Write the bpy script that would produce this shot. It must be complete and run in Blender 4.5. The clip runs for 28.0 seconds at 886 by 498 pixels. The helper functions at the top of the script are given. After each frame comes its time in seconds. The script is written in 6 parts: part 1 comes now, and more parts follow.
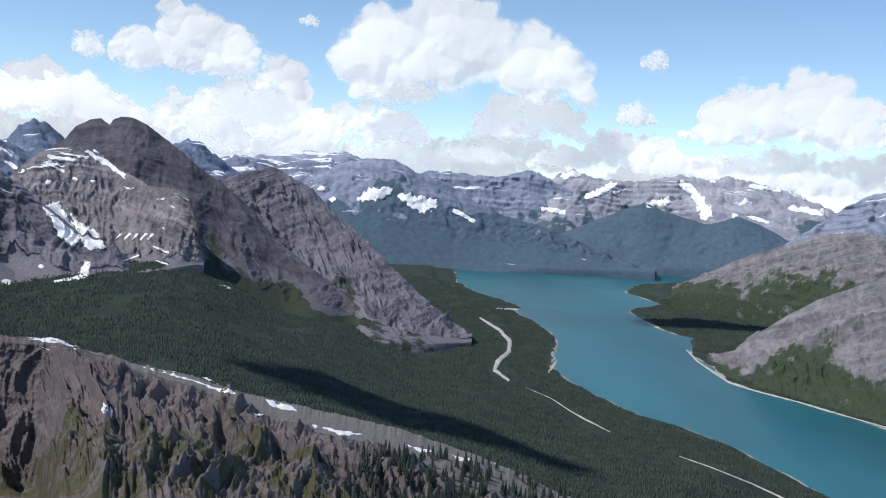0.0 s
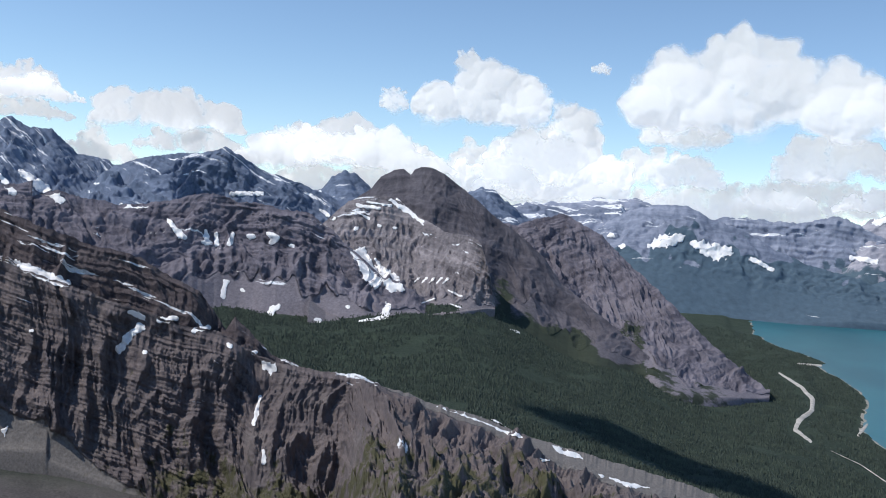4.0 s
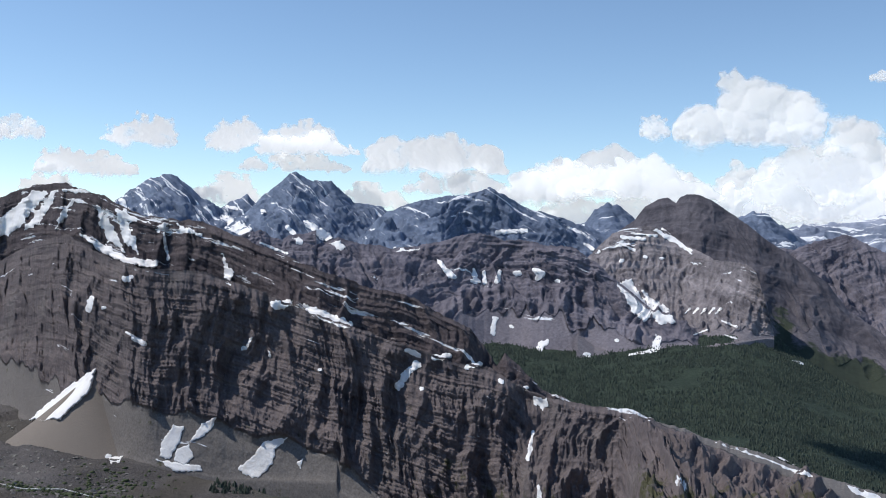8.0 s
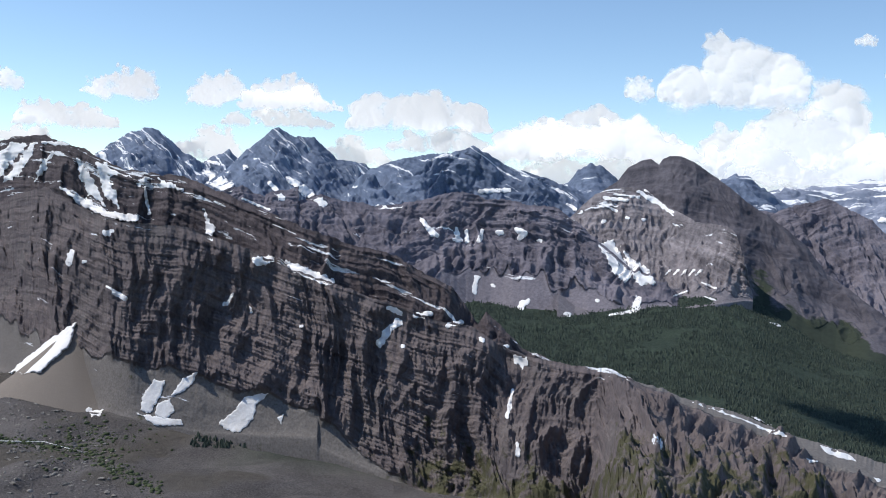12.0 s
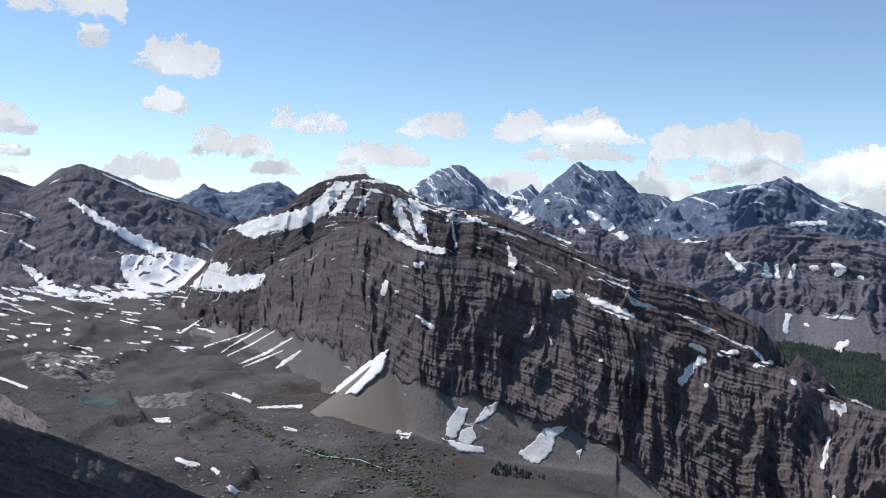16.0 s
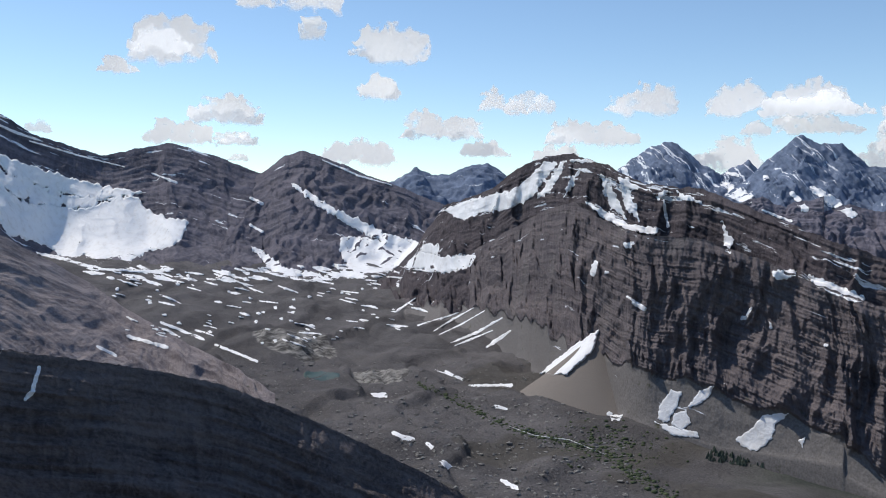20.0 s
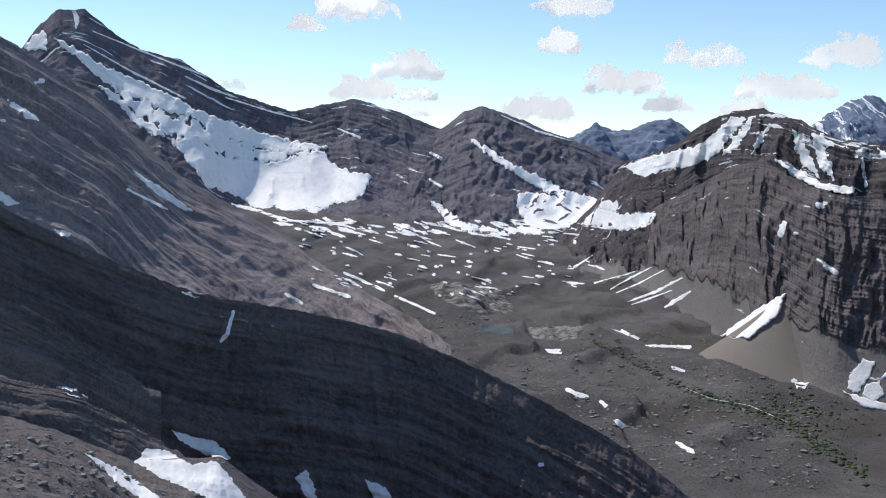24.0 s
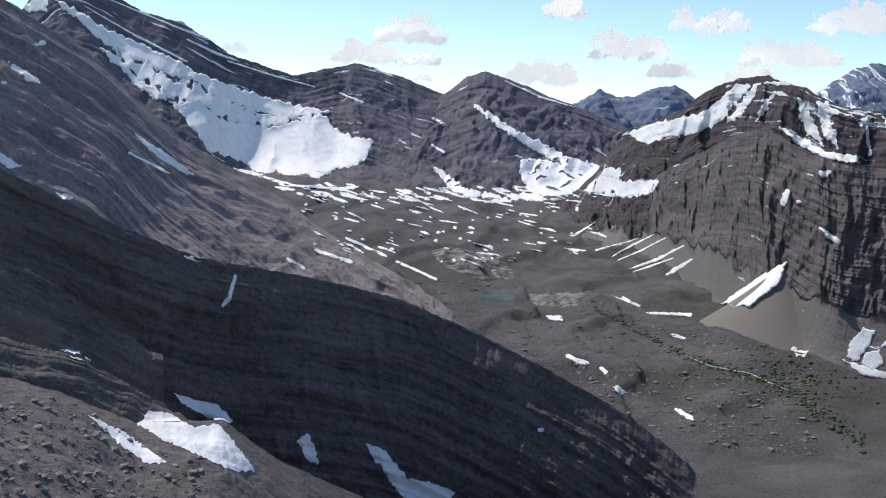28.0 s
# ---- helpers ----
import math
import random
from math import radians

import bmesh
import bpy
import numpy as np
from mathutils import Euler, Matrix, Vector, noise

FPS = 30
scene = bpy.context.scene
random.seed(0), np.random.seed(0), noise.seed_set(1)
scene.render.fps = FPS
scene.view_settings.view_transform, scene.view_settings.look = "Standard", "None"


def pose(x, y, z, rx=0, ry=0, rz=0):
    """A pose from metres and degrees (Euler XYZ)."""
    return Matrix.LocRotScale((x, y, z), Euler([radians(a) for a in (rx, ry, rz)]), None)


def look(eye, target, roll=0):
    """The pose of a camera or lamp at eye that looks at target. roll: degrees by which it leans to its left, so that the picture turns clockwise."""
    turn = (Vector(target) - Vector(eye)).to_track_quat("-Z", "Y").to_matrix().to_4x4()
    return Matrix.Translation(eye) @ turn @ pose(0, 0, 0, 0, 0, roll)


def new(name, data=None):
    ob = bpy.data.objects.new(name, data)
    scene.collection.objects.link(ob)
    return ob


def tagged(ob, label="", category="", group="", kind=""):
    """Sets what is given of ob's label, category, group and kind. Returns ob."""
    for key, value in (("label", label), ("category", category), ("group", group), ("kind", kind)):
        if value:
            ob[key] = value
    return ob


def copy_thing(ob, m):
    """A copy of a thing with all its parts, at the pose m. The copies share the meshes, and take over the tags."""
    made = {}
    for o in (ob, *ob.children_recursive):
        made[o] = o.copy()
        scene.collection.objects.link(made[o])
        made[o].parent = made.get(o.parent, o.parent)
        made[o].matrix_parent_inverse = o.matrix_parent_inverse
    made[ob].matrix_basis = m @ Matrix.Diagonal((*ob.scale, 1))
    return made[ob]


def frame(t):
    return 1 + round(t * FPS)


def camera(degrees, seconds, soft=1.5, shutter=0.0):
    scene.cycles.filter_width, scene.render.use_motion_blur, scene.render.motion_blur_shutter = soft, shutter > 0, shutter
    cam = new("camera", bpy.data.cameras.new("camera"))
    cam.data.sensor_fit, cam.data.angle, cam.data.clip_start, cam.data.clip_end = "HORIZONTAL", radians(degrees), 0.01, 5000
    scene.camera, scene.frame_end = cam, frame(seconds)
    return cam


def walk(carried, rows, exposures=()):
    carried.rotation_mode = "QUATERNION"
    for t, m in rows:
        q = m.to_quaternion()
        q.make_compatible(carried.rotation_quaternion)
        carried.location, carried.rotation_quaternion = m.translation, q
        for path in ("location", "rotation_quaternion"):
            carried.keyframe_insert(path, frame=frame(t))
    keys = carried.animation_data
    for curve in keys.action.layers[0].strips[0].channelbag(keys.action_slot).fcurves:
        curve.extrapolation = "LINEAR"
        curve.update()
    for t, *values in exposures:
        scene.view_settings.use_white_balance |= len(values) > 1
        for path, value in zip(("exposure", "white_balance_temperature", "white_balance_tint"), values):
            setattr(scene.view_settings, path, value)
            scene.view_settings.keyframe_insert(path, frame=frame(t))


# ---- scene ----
# ---------- camera: one stand on a summit, turning to the left ----------
EYE = 260.0
cam = camera(49.2, 28.0, soft=1.0)
# seconds, yaw, pitch, roll
ROWS = [
    (0.0, 0.00, -3.50, -3.80),
    (0.5, 2.14, -3.19, -3.49),
    (1.0, 4.19, -2.69, -3.49),
    (1.5, 5.85, -2.37, -3.29),
    (2.0, 7.36, -2.10, -3.37),
    (2.5, 9.09, -1.91, -3.15),
    (3.0, 11.41, -2.10, -4.03),
    (3.5, 13.87, -2.01, -3.87),
    (4.0, 17.04, -1.88, -3.81),
    (4.5, 20.04, -1.58, -3.26),
    (6.5, 26.85, -0.73, -3.75),
    (7.0, 29.41, -1.11, -3.20),
    (7.5, 31.65, -0.75, -2.85),
    (8.0, 32.59, -0.49, -0.91),
    (8.5, 32.70, -0.10, -0.43),
    (9.0, 32.20, -0.26, -0.96),
    (9.5, 32.18, -0.68, -1.65),
    (10.0, 31.59, -1.16, -1.33),
    (10.5, 30.98, -1.74, -1.68),
    (11.0, 30.61, -2.20, -1.85),
    (11.5, 30.62, -2.68, -1.65),
    (13.5, 39.12, -2.98, -2.44),
    (14.0, 41.49, -2.58, -2.21),
    (14.5, 43.90, -2.27, -2.20),
    (15.0, 46.08, -2.01, -1.62),
    (15.5, 47.81, -1.73, -1.84),
    (16.0, 49.23, -1.44, -1.54),
    (16.5, 50.81, -1.12, -0.87),
    (17.0, 52.42, -1.03, -0.25),
    (17.5, 54.68, -1.54, -0.58),
    (18.0, 56.96, -1.83, -0.14),
    (18.5, 58.68, -1.98, -0.15),
    (19.0, 59.51, -2.22, -0.10),
    (19.5, 60.15, -2.33, -0.29),
    (20.0, 61.53, -2.84, -0.70),
    (20.5, 63.65, -3.58, -0.44),
    (21.0, 66.27, -4.51, -1.01),
    (21.5, 68.44, -5.37, -0.79),
    (23.5, 71.31, -5.77, -0.83),
    (24.0, 72.03, -5.61, -1.05),
    (24.5, 73.26, -5.51, -0.14),
    (25.0, 74.62, -5.45, -0.14),
    (25.5, 75.28, -5.37, 0.36),
    (26.0, 75.29, -5.50, 0.10),
    (26.5, 75.02, -5.47, 0.11),
    (27.0, 74.44, -5.75, -0.97),
    (27.5, 73.29, -6.39, -1.15),
    (28.0, 72.19, -7.63, -1.45),
]
walk(cam, [(t, pose(0, 0, EYE, 90 + pitch, roll, yaw)) for t, yaw, pitch, roll in ROWS], [(0.0, 0.03, 6400, 11), (9.0, -0.02, 6450, 11), (14.0, 0.18, 6450, 11), (15.0, 0.07, 6450, 11), (17.0, -0.03, 6450, 11), (20.0, -0.09, 6450, 11), (25.0, 0.09, 6500, 11), (28.0, 0.1, 6500, 11)])

# ---------- light ----------
SUN_YAW, SUN_HIGH = 118.0, 53.0
world = bpy.data.worlds.new("sky")
scene.world = world
world.use_nodes = True
wn = world.node_tree
sky = wn.nodes.new("ShaderNodeTexSky")
sky.sky_type = "NISHITA"
sky.sun_disc = False
sky.sun_elevation, sky.sun_rotation = radians(SUN_HIGH), radians(-SUN_YAW)
sky.altitude = 2500
sky.air_density, sky.dust_density, sky.ozone_density = 1.0, 0.15, 1.2
wn.nodes["Background"].inputs[1].default_value = 0.15
tone = wn.nodes.new("ShaderNodeMix")
tone.data_type, tone.blend_type = "RGBA", "MULTIPLY"
tone.inputs[0].default_value, tone.inputs[7].default_value = 1.0, (0.935, 1.0, 1.0, 1.0)
wn.links.new(sky.outputs[0], tone.inputs[6])
wn.links.new(tone.outputs[2], wn.nodes["Background"].inputs[0])
sun_data = bpy.data.lights.new("sun", "SUN")
sun_data.energy, sun_data.angle, sun_data.color = 3.45, radians(0.53), (1.0, 0.94, 0.85)
sun = new("sun", sun_data)
SUN_WAY = Vector((-math.sin(radians(SUN_YAW)) * math.cos(radians(SUN_HIGH)), math.cos(radians(SUN_YAW)) * math.cos(radians(SUN_HIGH)), math.sin(radians(SUN_HIGH))))
sun.matrix_world = look(SUN_WAY * 900 + Vector((0, 0, EYE)), (0, 0, EYE))

# ---------- numeric noise ----------
rng = np.random.RandomState(7)
PERM = np.tile(rng.permutation(1024), 2)
ANG = rng.rand(1024) * 2 * np.pi
GX, GY = np.cos(ANG), np.sin(ANG)


def perlin(x, y, seed=0):
    """Gradient noise, about -0.7 to 0.7."""
    x, y = np.asarray(x, float) + seed * 37.7, np.asarray(y, float) + seed * 17.3
    xi, yi = np.floor(x), np.floor(y)
    xf, yf = x - xi, y - yi
    xi, yi = xi.astype(int) & 1023, yi.astype(int) & 1023
    u, v = xf * xf * xf * (xf * (xf * 6 - 15) + 10), yf * yf * yf * (yf * (yf * 6 - 15) + 10)

    def corner(i, j):
        h = PERM[PERM[(xi + i) & 1023] + ((yi + j) & 1023)]
        return GX[h] * (xf - i) + GY[h] * (yf - j)
    a = corner(0, 0) + u * (corner(1, 0) - corner(0, 0))
    b = corner(0, 1) + u * (corner(1, 1) - corner(0, 1))
    return a + v * (b - a)


def fbm(x, y, octaves=4, seed=0, gain=0.5):
    total, amp = 0.0, 1.0
    for k in range(octaves):
        total = total + amp * perlin(x * 2 ** k, y * 2 ** k, seed + k)
        amp *= gain
    return total


def ridged(x, y, octaves=4, seed=0, gain=0.5):
    """Sharp crests, 0 to about 1."""
    total, amp, norm = 0.0, 1.0, 0.0
    for k in range(octaves):
        total = total + amp * (1 - np.minimum(1, 2.2 * np.abs(perlin(x * 2 ** k, y * 2 ** k, seed + k))))
        norm += amp
        amp *= gain
    return total / norm


def gullies(x, y, octaves=6, seed=0, gain=0.55):
    """Branching ribs, 0 to about 1: side ribs grow on the ribs above them."""
    total, amp, norm, grow = 0.0, 1.0, 0.0, 1.0
    for k in range(octaves):
        crest = 1 - np.minimum(1, 2.2 * np.abs(perlin(x * 2 ** k, y * 2 ** k, seed + k)))
        total = total + amp * grow * crest
        grow = np.clip(0.25 + 1.1 * crest, 0, 1)
        norm, amp = norm + amp, amp * gain
    return total / norm


def terraces(b, seed=0):
    """Beds that stand out by uneven amounts: faces that lean back slowly, then step back at a ledge."""
    i = np.floor(b)
    f = b - i
    hard = ANG[(i.astype(int) * 7 + seed * 31) & 1023] / 6.2832
    return (0.25 * f + 0.75 * smooth(0.72, 1.0, f) - f) * (0.35 + 1.3 * hard) + 0.7 * (hard - 0.5) * smooth(0, 0.15, f) * smooth(1, 0.8, f)


def smooth(a, b, x):
    t = np.clip((np.asarray(x, float) - a) / (b - a), 0, 1)
    return t * t * (3 - 2 * t)


def along(pairs, a):
    """The value of a line of (azimuth, value) pairs at the azimuths a."""
    if isinstance(pairs, (int, float)):
        return np.full(np.shape(a), float(pairs))
    p = np.array(sorted(pairs))
    return np.interp(a, p[:, 0], p[:, 1])


def sheet(name, pts, parent=None, close=False, **fields):
    """A mesh of a rows x columns grid of points, with point attributes."""
    n, m = pts.shape[:2]
    idx = np.arange(n * m).reshape(n, m)
    quads = np.stack([idx[:-1, :-1], idx[1:, :-1], idx[1:, 1:], idx[:-1, 1:]], -1).reshape(-1, 4)
    return quads_mesh(name, pts.reshape(-1, 3), quads, parent, **{k: np.asarray(v).reshape(-1) for k, v in fields.items()})


def quads_mesh(name, pts, faces, parent=None, flat=False, **fields):
    me = bpy.data.meshes.new(name)
    k = faces.shape[1]
    me.vertices.add(len(pts))
    me.vertices.foreach_set("co", np.ascontiguousarray(pts, np.float32).ravel())
    me.loops.add(faces.size)
    me.loops.foreach_set("vertex_index", np.ascontiguousarray(faces, np.int32).ravel())
    me.polygons.add(len(faces))
    me.polygons.foreach_set("loop_start", np.arange(0, faces.size, k, dtype=np.int32))
    me.polygons.foreach_set("use_smooth", np.full(len(faces), not flat))
    me.update(calc_edges=True)
    for key, value in fields.items():
        at = me.attributes.new(key, "FLOAT", "POINT")
        at.data.foreach_set("value", np.ascontiguousarray(value, np.float32))
    ob = new(name, me)
    if parent is not None:
        ob.parent = parent
    return ob


def polar(az, r, z):
    a = np.radians(az)
    return np.stack([-r * np.sin(a), r * np.cos(a), z + 0 * r], -1)


# ---------- materials ----------
def nodes_of(name):
    mat = bpy.data.materials.new(name)
    mat.use_nodes = True
    nt = mat.node_tree
    return mat, nt, nt.nodes["Principled BSDF"]


class Net:
    """Short words for shader nodes."""

    def __init__(self, nt):
        self.nt = nt
        self.pos = nt.nodes.new("ShaderNodeNewGeometry").outputs["Position"]

    def put(self, socket, value):
        if isinstance(value, (int, float, tuple)):
            socket.default_value = value
        else:
            self.nt.links.new(value, socket)

    def math(self, op, a, b=0.0, clamp=False):
        n = self.nt.nodes.new("ShaderNodeMath")
        n.operation, n.use_clamp = op, clamp
        self.put(n.inputs[0], a), self.put(n.inputs[1], b)
        return n.outputs[0]

    def noise(self, scale, detail=4.0, rough=0.55, stretch=(1, 1, 1), turn=(0, 0, 0), distort=0.0, place=None):
        m = self.nt.nodes.new("ShaderNodeMapping")
        m.vector_type = "POINT"
        m.inputs["Rotation"].default_value = turn
        m.inputs["Scale"].default_value = stretch
        self.nt.links.new(place or self.pos, m.inputs["Vector"])
        n = self.nt.nodes.new("ShaderNodeTexNoise")
        n.inputs["Scale"].default_value, n.inputs["Detail"].default_value = scale, detail
        n.inputs["Roughness"].default_value, n.inputs["Distortion"].default_value = rough, distort
        self.nt.links.new(m.outputs[0], n.inputs["Vector"])
        return n.outputs[0]

    def step(self, x, lo, hi):
        n = self.nt.nodes.new("ShaderNodeMapRange")
        n.interpolation_type = "SMOOTHSTEP"
        self.put(n.inputs[0], x)
        n.inputs[1].default_value, n.inputs[2].default_value = lo, hi
        return n.outputs[0]

    def mix(self, f, a, b):
        n = self.nt.nodes.new("ShaderNodeMix")
        n.data_type = "RGBA"
        self.put(n.inputs[0], f)
        self.put(n.inputs[6], (*a, 1.0) if isinstance(a, tuple) else a)
        self.put(n.inputs[7], (*b, 1.0) if isinstance(b, tuple) else b)
        return n.outputs[2]

    def attr(self, name):
        n = self.nt.nodes.new("ShaderNodeAttribute")
        n.attribute_name = name
        return n.outputs["Fac"]

    def bump(self, height, distance, strength=1.0):
        n = self.nt.nodes.new("ShaderNodeBump")
        n.inputs["Strength"].default_value, n.inputs["Distance"].default_value = strength, distance
        self.nt.links.new(height, n.inputs["Height"])
        return n.outputs[0]


def rock(name, dark, light, scree, green=(0.05, 0.065, 0.03), fine=0.5, band=0.22, relief=2.0, snow_size=0.06, flow=0.22):
    """Bedded mountain rock: beds by height, ribs, scree, thin turf and broken snow."""
    mat, nt, bsdf = nodes_of(name)
    n = Net(nt)
    dark, light, scree = ((r, g * 0.955, b) for r, g, b in (dark, light, scree))  # every rock colour a little less green
    apart, joined = nt.nodes.new("ShaderNodeSeparateXYZ"), nt.nodes.new("ShaderNodeCombineXYZ")
    nt.links.new(n.pos, apart.inputs[0])
    nt.links.new(apart.outputs[0], joined.inputs[0]), nt.links.new(apart.outputs[1], joined.inputs[1])
    nt.links.new(n.attr("bed"), joined.inputs[2])
    beds = n.noise(band, 6, 0.62, (0.07, 0.07, 1.0), (0, 0, 0), 0.25, joined.outputs[0])
    blotch = n.noise(fine * 0.06, 5, 0.6)
    grain = n.noise(fine, 6, 0.65)
    fall = nt.nodes.new("ShaderNodeCombineXYZ")
    nt.links.new(n.attr("across"), fall.inputs[0]), nt.links.new(n.attr("down"), fall.inputs[1])
    streak = n.noise(fine * 0.55, 6, 0.65, (1, flow, 1), (0, 0, 0), 0.6, fall.outputs[0])
    t = n.math("ADD", n.math("MULTIPLY", beds, 0.5), n.math("MULTIPLY", grain, 0.3))
    t = n.math("ADD", t, n.math("MULTIPLY", streak, 0.35))
    t = n.step(t, 0.42, 0.74)
    col = n.mix(t, dark, light)
    col = n.mix(n.math("MULTIPLY", n.step(blotch, 0.5, 0.7), 0.35), col, scree)
    loose = n.step(n.math("ADD", n.attr("scree"), n.math("MULTIPLY", n.math("SUBTRACT", streak, 0.5), 0.6)), 0.35, 0.65)
    rubble = n.noise(fine * 2.2, 6, 0.7)
    col = n.mix(loose, col, n.mix(n.step(rubble, 0.3, 0.75), tuple(c * 0.72 for c in scree), tuple(c * 1.18 for c in scree)))
    turf = n.step(n.math("ADD", n.attr("green"), n.math("MULTIPLY", n.math("SUBTRACT", n.noise(fine * 0.3, 6, 0.65), 0.5), 1.6)), 0.5, 0.72)
    col = n.mix(turf, col, n.mix(grain, tuple(c * 0.6 for c in green), tuple(c * 1.5 for c in green)))
    flakes = n.noise(snow_size * 2, 7, 0.66, (0.14, 0.14, 1.6), (0, 0, 0), 0.25, joined.outputs[0])
    white = n.step(n.math("ADD", n.attr("snow"), n.math("MULTIPLY", n.math("SUBTRACT", flakes, 0.5), 2.6)), 0.62, 0.68)
    col = n.mix(white, col, (0.82, 0.84, 0.87))
    nt.links.new(col, bsdf.inputs["Base Color"])
    bsdf.inputs["Roughness"].default_value = 0.92
    bsdf.inputs["Specular IOR Level"].default_value = 0.2
    h = n.math("ADD", n.math("MULTIPLY", beds, 0.6), n.math("ADD", n.math("MULTIPLY", grain, 0.5), n.math("MULTIPLY", streak, 0.6)))
    h = n.math("MULTIPLY", h, n.math("SUBTRACT", 1.0, n.math("MULTIPLY", loose, 0.75)))
    nt.links.new(n.bump(h, relief), bsdf.inputs["Normal"])
    return mat


MAT = {
    "crag": rock("dark_brown_crag", (0.056, 0.050, 0.055), (0.132, 0.116, 0.114), (0.126, 0.114, 0.116), relief=3.0, band=0.16, fine=0.35, snow_size=0.05),
    # front wall: dark tones raised in place of hazy fill light
    "near": rock("weathered_dark_limestone", (0.094, 0.086, 0.089), (0.184, 0.163, 0.154), (0.192, 0.187, 0.170), green=(0.074, 0.073, 0.042), relief=2.2, band=0.16, fine=0.35, snow_size=0.05),
    "spur": rock("black_shale_slabs", (0.074, 0.066, 0.064), (0.215, 0.190, 0.178), (0.215, 0.190, 0.176), relief=2.2, band=0.35, fine=0.9, flow=0.8),
    "tan": rock("tan_scree", (0.150, 0.132, 0.116), (0.249, 0.228, 0.196), (0.232, 0.214, 0.180), relief=0.6, fine=0.8),
    "slabs": rock("dark_slabs", (0.118, 0.106, 0.108), (0.345, 0.318, 0.304), (0.300, 0.280, 0.270), relief=1.5, band=0.28, fine=0.7, flow=0.8),
    "rubble": rock("grey_rubble", (0.072, 0.067, 0.065), (0.225, 0.205, 0.192), (0.185, 0.170, 0.158), green=(0.097, 0.100, 0.049), relief=1.0, band=0.6, fine=1.6, flow=0.8),
    # cirque and mid rocks: bluish mid-distance haze worked into the base colours
    "cirque": rock("dark_cirque_rock", (0.074, 0.075, 0.090), (0.196, 0.190, 0.212), (0.190, 0.184, 0.196), relief=4.0, band=0.09, fine=0.15, snow_size=0.03),
    "mid": rock("grey_limestone", (0.073, 0.073, 0.090), (0.218, 0.214, 0.242), (0.194, 0.190, 0.209), green=(0.036, 0.046, 0.034), relief=5.0, band=0.07, fine=0.12, snow_size=0.025),
    # twin peak's dark slab, its base colour darkened partly for the face's shade
    "shaded_slab": rock("shade_dark_limestone", (0.045, 0.046, 0.056), (0.130, 0.128, 0.142), (0.125, 0.123, 0.136), green=(0.034, 0.044, 0.032), relief=3.0, band=0.05, fine=0.10, snow_size=0.025),
    "hill": rock("lakeside_limestone", (0.091, 0.093, 0.093), (0.297, 0.293, 0.297), (0.247, 0.242, 0.246), green=(0.048, 0.066, 0.040), relief=4.0, band=0.08, fine=0.10, snow_size=0.03),
    "pale": rock("pale_limestone", (0.085, 0.082, 0.088), (0.330, 0.318, 0.320), (0.215, 0.206, 0.212), green=(0.044, 0.065, 0.044), relief=5.0, band=0.055, fine=0.12, snow_size=0.03),
    # far rocks and their woods: aerial haze put into bluer, lighter base colours
    "far": rock("haze_tinted_limestone", (0.122, 0.160, 0.218), (0.320, 0.371, 0.448), (0.282, 0.320, 0.371), green=(0.076, 0.118, 0.158), relief=3.0, band=0.03, fine=0.05, snow_size=0.02),
    "blue": rock("dark_haze_tinted_limestone", (0.074, 0.106, 0.158), (0.188, 0.246, 0.330), (0.155, 0.198, 0.258), relief=4.0, band=0.05, fine=0.07, snow_size=0.022),
    "distant": rock("pale_haze_tinted_limestone", (0.190, 0.210, 0.245), (0.420, 0.435, 0.470), (0.360, 0.375, 0.410), green=(0.076, 0.118, 0.150), relief=2.5, band=0.03, fine=0.05, snow_size=0.02),
}


def ground_material():
    mat, nt, bsdf = nodes_of("valley_ground")
    n = Net(nt)
    grain, patch, stones = n.noise(0.25, 6, 0.65), n.noise(0.02, 5, 0.6), n.noise(0.9, 6, 0.7)
    bare = n.mix(n.step(n.math("ADD", n.math("MULTIPLY", stones, 0.6), n.math("MULTIPLY", patch, 0.5)), 0.35, 0.75), (0.064, 0.060, 0.061), (0.196, 0.183, 0.181))
    heath = n.mix(grain, (0.066, 0.060, 0.055), (0.150, 0.138, 0.124))
    col = n.mix(n.step(n.math("ADD", n.attr("heath"), n.math("SUBTRACT", patch, 0.5)), 0.3, 0.7), bare, heath)
    ledge = n.mix(n.step(n.noise(0.16, 6, 0.68, (1, 0.4, 1), (0, 0, 0.35)), 0.38, 0.66), (0.085, 0.08, 0.076), (0.42, 0.40, 0.37))
    col = n.mix(n.step(n.math("ADD", n.attr("bare"), n.math("SUBTRACT", n.noise(0.05, 5, 0.6), 0.5)), 0.35, 0.6), col, ledge)
    floor = n.mix(n.step(n.math("ADD", n.math("MULTIPLY", grain, 0.6), n.math("MULTIPLY", patch, 0.5)), 0.4, 0.7), (0.030, 0.044, 0.035), (0.056, 0.078, 0.056))
    col = n.mix(n.attr("forest"), col, floor)
    shore = n.step(n.attr("shore"), 0.4, 0.6)
    col = n.mix(shore, col, (0.42, 0.39, 0.33))
    nt.links.new(col, bsdf.inputs["Base Color"])
    bsdf.inputs["Roughness"].default_value = 0.95
    bsdf.inputs["Specular IOR Level"].default_value = 0.15
    nt.links.new(n.bump(n.math("ADD", stones, grain), 1.5), bsdf.inputs["Normal"])
    return mat


